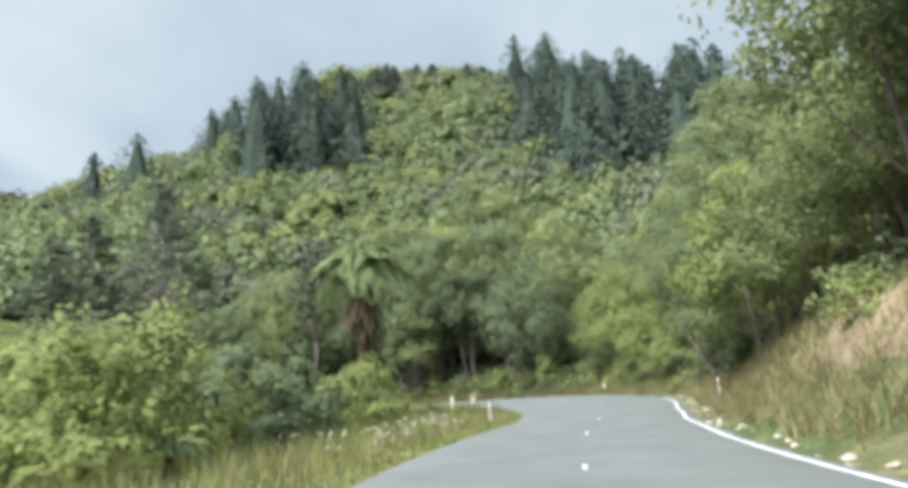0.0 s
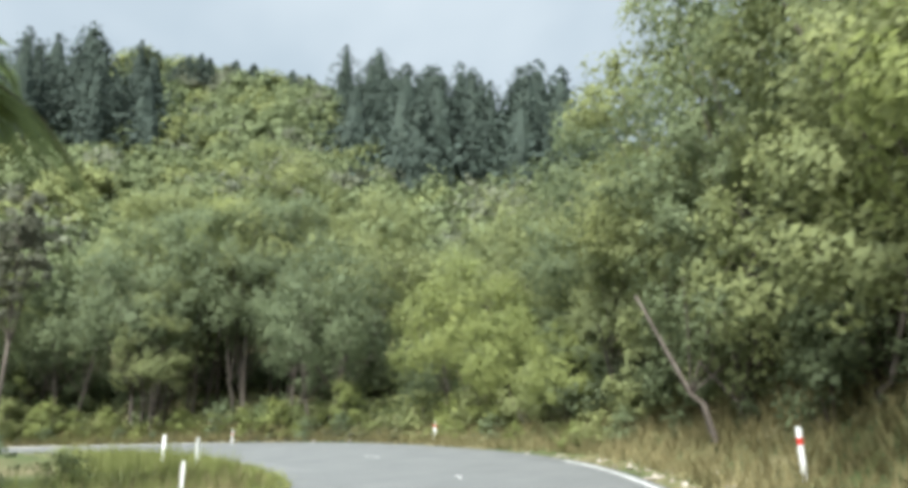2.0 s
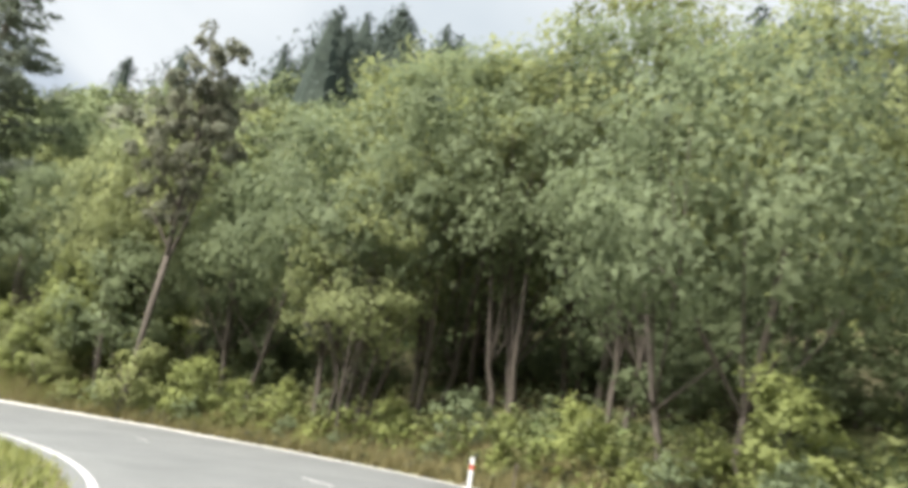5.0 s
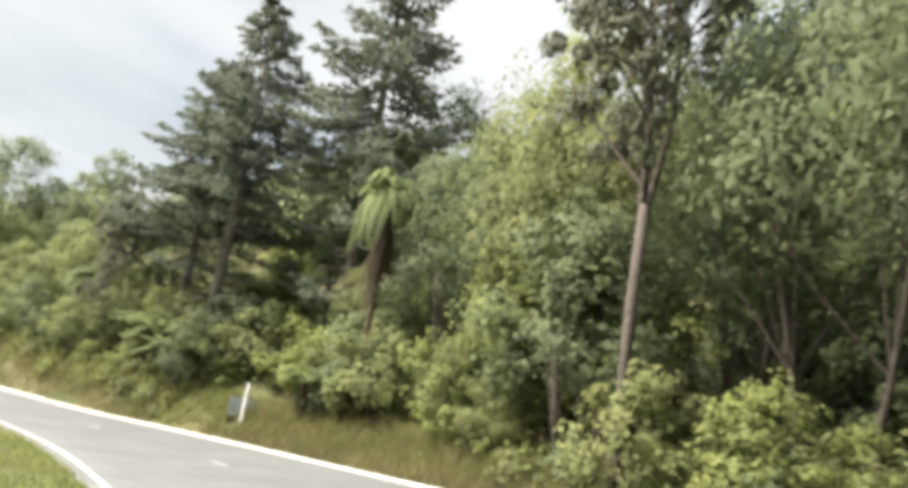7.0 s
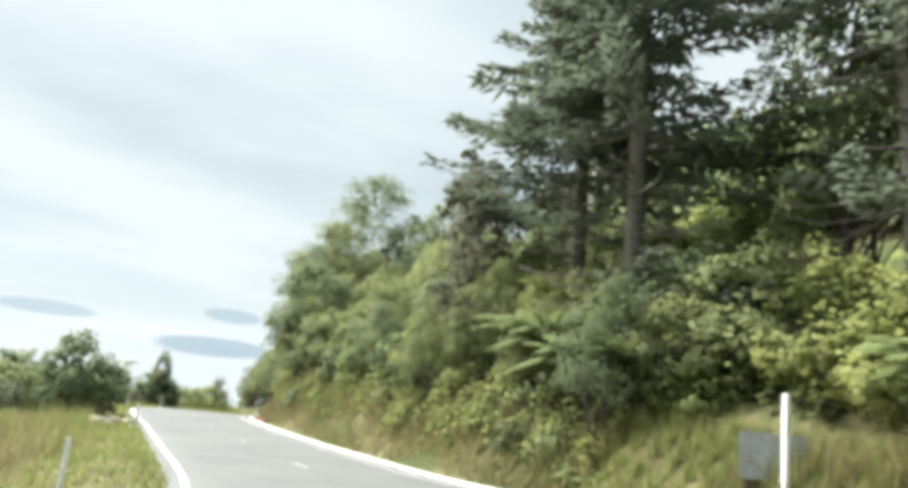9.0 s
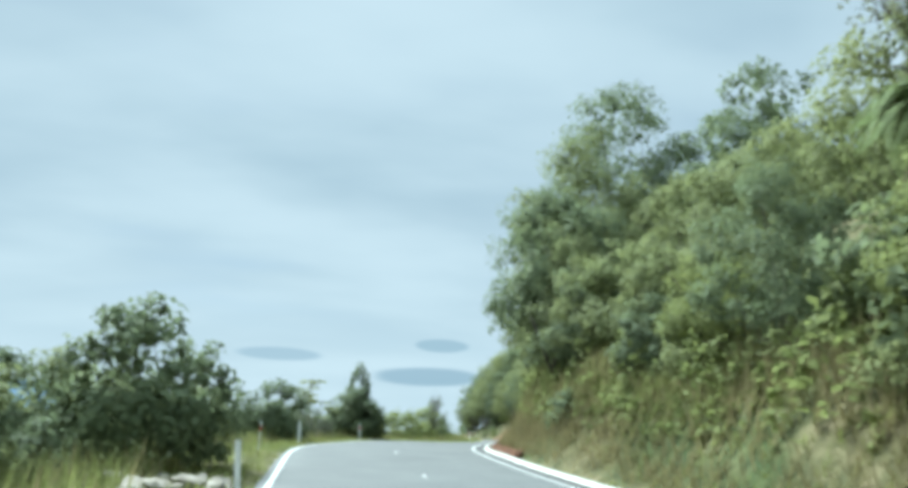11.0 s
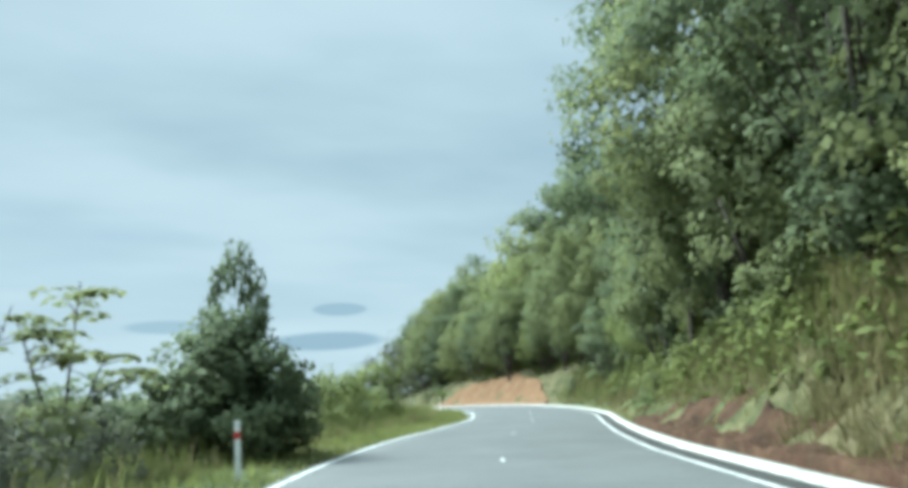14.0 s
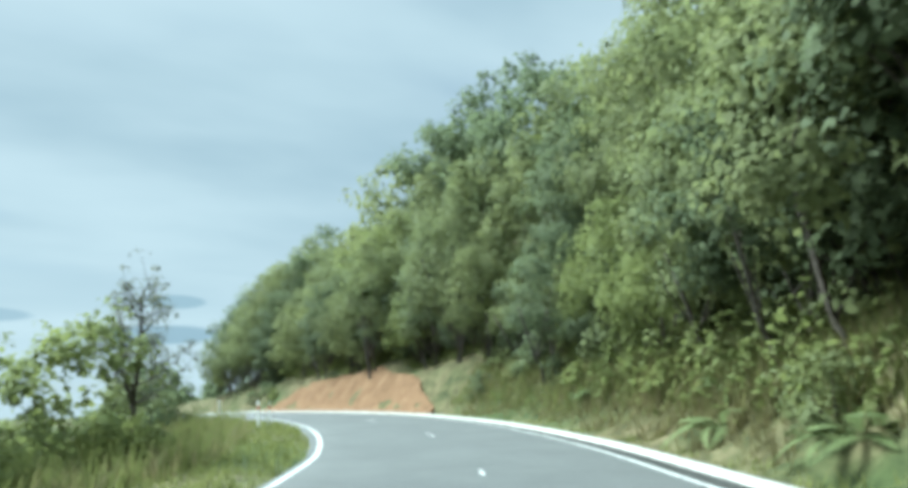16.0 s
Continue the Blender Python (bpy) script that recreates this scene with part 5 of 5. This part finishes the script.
def grass(name, p_, lo, hi, material, label, per=5, lean=0.6, width=0.02):
    p_ = p_[(np.hypot(p_[:, 0] + 40.9, p_[:, 1] - 97.8) > 0.45) & (np.hypot(p_[:, 0] + 39.6, p_[:, 1] - 96.7) > 0.35)]
    kk, ll = nearest(p_)
    d_ = ll - RIGHT[kk]
    bare = (S[kk] > 9) & (S[kk] < 21.5) & (d_ > 2.3) & (d_ < 4.7)
    p_ = p_[~bare | (rng.random(len(p_)) < 0.45)]  # few blades hold on the raw clay
    z = height(p_)
    tagged(quads(name, blades(p_, z, rng.uniform(lo, hi, len(p_)), lean, width, per), material, n=3), label, "grass", kind="stuff")


grass("verge_grass", np.concatenate([band(-5, 75, 0.1, 3.0, 4200, False), band(75, 215, 0.1, 3.4, 7500, False), band(95, 140, 0.9, 2.6, 1500), band(118, 215, 0.6, 3.2, 4200)]), 0.12, 0.32, GRASS, "short green verge grass beside the road", 5, 0.7, 0.04)
grass("rank_grass", np.concatenate([band(8, 60, 1.4, 6, 1600, False), band(120, 215, 2.2, 7, 4500, False), band(85, 120, 1.2, 4.5, 3400), band(140, 205, 1.9, 6.5, 8500), band(203, 217, 1.4, 6.0, 1200), band(217, 256, 3.9, 6.5, 1900)]), 0.45, 0.95, GRASS, "long seeding grass on the verge", 5, 0.5, 0.04)
grass("dry_grass", np.concatenate([band(4, 45, 0.8, 4, 900, False), band(-8, 50, 0.9, 5.0, 7000), band(50, 84, 0.8, 3.2, 2000), band(74, 114, 0.7, 4.4, 8200), band(118, 160, 0.9, 5.5, 6500), band(156, 204, 1.6, 5.5, 4200), band(148, 172, 0.9, 3.2, 3200), band(192, 215, 1.0, 3.4, 1100), band(120, 215, 2.0, 6, 1800, False), band(112, 134, 2.6, 7.0, 1500, False)]), 0.35, 0.95, STRAW, "dry straw-coloured grass on the cut bank", 5, 0.7, 0.038)

# white weed flowers in the long grass
p_ = band(15, 30, 0.8, 2.6, 34, False)
p_ = np.repeat(p_, 4, 0) + rng.normal(size=(len(p_) * 4, 2)) * 0.18
tagged(quads("weed_flowers", leaves(np.column_stack([p_, height(p_) + rng.uniform(0.35, 0.75, len(p_))]), rng.normal(size=(len(p_), 3)) * 0.4 + (0, -0.4, 0.8), rng.uniform(0.035, 0.055, len(p_)), 0.9), WHITE), "small white daisy-like weed flowers in verge grass", "flowers", kind="stuff")

# ---- clay faces of the cut bank ----
def clay_face(s0, s1, d0, d1, label, material=CLAY, lift=0.24):
    n, m_ = max(int((s1 - s0) * 3), 6), 14
    ss_ = np.linspace(s0, s1, n)
    c_ = np.column_stack([np.interp(ss_, S[:NR], road[:, k]) for k in (0, 1)])
    n_ = np.column_stack([np.interp(ss_, S[:NR], side[:, k]) for k in (0, 1)])
    r_ = np.interp(ss_, S[:NR], RIGHT)
    edge = np.sin(np.linspace(0, math.pi, n)) ** 0.6
    rag = 1 + (0.14 * np.sin(ss_ * 0.9) + 0.06 * np.sin(ss_ * 2.3 + 1)) * (0.7 if s1 - s0 > 33 else 1)
    rows = []
    for i in range(n):
        d_ = d0 + (d1 - d0) * np.linspace(0, 1, m_) * edge[i] * rag[i] * 0.8
        rows.append(c_[i] + n_[i] * (r_[i] + d_)[:, None])
    p_ = np.concatenate(rows)
    z = height(p_) + lift
    if n > 40:
        w = np.ones(13) / 13
        g = z.reshape(n, m_)
        z = np.column_stack([np.convolve(np.pad(g[:, j], 6, mode="edge"), w, "valid") for j in range(m_)]).ravel()
        z += 0.05 * wave(p_[:, 0], p_[:, 1], 1.3, 2)
    z += 0.05 * wave(p_[:, 0], p_[:, 1], 3.7, 4) + 0.035 * rng.normal(size=len(z))  # broken clods
    z.reshape(n, m_)[:, [0, -1]] -= lift + 0.2
    z.reshape(n, m_)[[0, -1]] -= lift + 0.2
    ob = grid_mesh("clay_bank", np.column_stack([p_, z]), n, m_, material)
    tagged(ob, label, "bank", kind="structure")


clay_face(6, 24, 2.2, 4.9, "bare tan clay scar on the cut bank", TAN_CLAY, 0.26)
clay_face(152, 165, 0.3, 1.9, "raw orange-red clay patch beside the kerb", RED_CLAY, 0.25)
clay_face(165.5, 189, 0.4, 2.1, "damp red-brown soil at the foot of the bank", DARK_CLAY)
clay_face(218, 253, 0.5, 4.3, "tall orange clay face of the road cut", CLAY, 0.22)


# ---- roadside furniture ----
def marker_post(x, y, lean=0.0, banded=True, h=1.0):
    z = at_ground(x, y, 0.0)
    t = thing("marker_post", "white plastic edge marker post with a red reflector band" if banded else "plain white edge marker post on the verge", "marker post",
              Matrix.LocRotScale((x, y, z), Euler((radians(rng.normal() * 2), radians(lean), rng.uniform(0, 3))), None), "edge marker posts")
    bm = bmesh.new()
    box(bm, 0.10, 0.045, h + 0.3, (0, 0, h / 2 - 0.15), 0.008)
    part("post", bm, WHITE, t)
    if banded:
        bm = bmesh.new()
        box(bm, 0.106, 0.051, 0.13, (0, 0, h - 0.25), 0.004)
        part("reflector_band", bm, RED, t, "red reflective band")
    return t


for x, y, banded in ((11.6, 34.9, True), (1.15, 36.15, False), (0.5, 50.3, False), (-0.9, 53.0, False), (11.6, 63.2, True), (0.95, 77.2, True), (-21.3, 79.4, True),
                     (-38.9, 84.8, False), (-65.45, 85.5, False), (-77.6, 84.1, True), (-86.5, 84.6, False), (-99.5, 87.1, True), (-137.1, 99.3, True), (-135.5, 98.6, True), (-148, 99.0, False)):
    marker_post(x, y, rng.normal() * 2, banded)

# tall white pole and a sign seen from the back
z = at_ground(-39.3, 96.8, 0)
t = thing("white_pole", "tall plain white timber pole beside the kerb", "pole", pose(-39.3, 96.8, z, 0, 2))
bm = bmesh.new()
box(bm, 0.12, 0.12, 2.6, (0, 0, 0.68), 0.015)
part("pole", bm, WHITE, t)
t = thing("road_sign", "grey metal back of a low road sign in grass", "road sign", pose(-39.95, 97.15, -0.83, 0, 0, 58))
bm = bmesh.new()
box(bm, 1.25, 0.02, 0.9, (0, 0, 1.25), 0.006)
part("panel", bm, METAL, t, "bare grey metal panel")
for zz in (0.95, 1.55):
    bm = bmesh.new()
    box(bm, 1.2, 0.04, 0.05, (0, 0.032, zz), 0.006)
    part("brace", bm, METAL, t)
for xx in (-0.45, 0.45):
    bm = bmesh.new()
    box(bm, 0.07, 0.07, 2.6, (xx, 0.09, 0.45), 0.008)
    part("leg", bm, BARK, t, "weathered timber leg")

t = thing("stake", "thin weathered brown timber stake", "stake", pose(2.1, 76.4, at_ground(2.1, 76.4, 0), 1, 2))
bm = bmesh.new()
tube(bm, [(0, 0, -0.2), (0, 0, 1.0)], [0.03, 0.025], 6)
part("post", bm, BARK, t)


# ---- loose stones ----
def stone_mesh(seed):
    bm = bmesh.new()
    bmesh.ops.create_icosphere(bm, subdivisions=2, radius=0.5)
    for v in bm.verts:
        n_ = noise.noise(v.co * 2.3 + Vector((seed * 7.1, 0, 0)))
        v.co *= 1 + 0.55 * n_
        v.co.z *= 0.6
        v.co.x *= 1.25
    me = bpy.data.meshes.new("stone")
    bm.to_mesh(me)
    bm.free()
    me.materials.append(STONE)
    return me


stones = [stone_mesh(i) for i in range(4)]
spots = [(*off_edge(rng.uniform(8, 52), rng.uniform(0.2, 1.5)), rng.uniform(0.06, 0.22)) for _ in range(150)]
spots += [(*off_edge(rng.uniform(60, 100), rng.uniform(0.5, 1.5)), rng.uniform(0.1, 0.35)) for _ in range(22)]
spots += [(*off_edge(rng.uniform(150, 190), rng.uniform(0.6, 1.8)), rng.uniform(0.12, 0.4)) for _ in range(22)]
spots += [(-63 - rng.uniform(0, 4.6), 84.2 + rng.normal() * 0.5, rng.uniform(0.2, 0.6)) for _ in range(22)]
for i, (x, y, q) in enumerate(spots):
    ob = new("stone", stones[i % 4])
    ob.matrix_basis = Matrix.LocRotScale((x, y, at_ground(x, y, 0) + q * 0.12), Euler((rng.normal() * 0.3, rng.normal() * 0.3, rng.uniform(0, 6))), (q, q, q))
    tagged(ob, "pale broken rock lying at the road's edge", "rock", "loose rocks")

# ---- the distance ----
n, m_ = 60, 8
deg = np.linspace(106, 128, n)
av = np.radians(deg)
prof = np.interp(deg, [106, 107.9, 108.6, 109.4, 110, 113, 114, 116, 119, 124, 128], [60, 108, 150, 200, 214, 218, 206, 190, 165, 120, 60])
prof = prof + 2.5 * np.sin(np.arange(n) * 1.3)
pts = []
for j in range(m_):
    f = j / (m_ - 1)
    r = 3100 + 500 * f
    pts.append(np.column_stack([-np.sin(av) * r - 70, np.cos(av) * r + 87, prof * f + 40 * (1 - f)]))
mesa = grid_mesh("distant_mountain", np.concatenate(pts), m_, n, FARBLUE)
tagged(mesa, "flat-topped mountain far on the horizon, coloured haze-blue", "mountain", kind="structure")
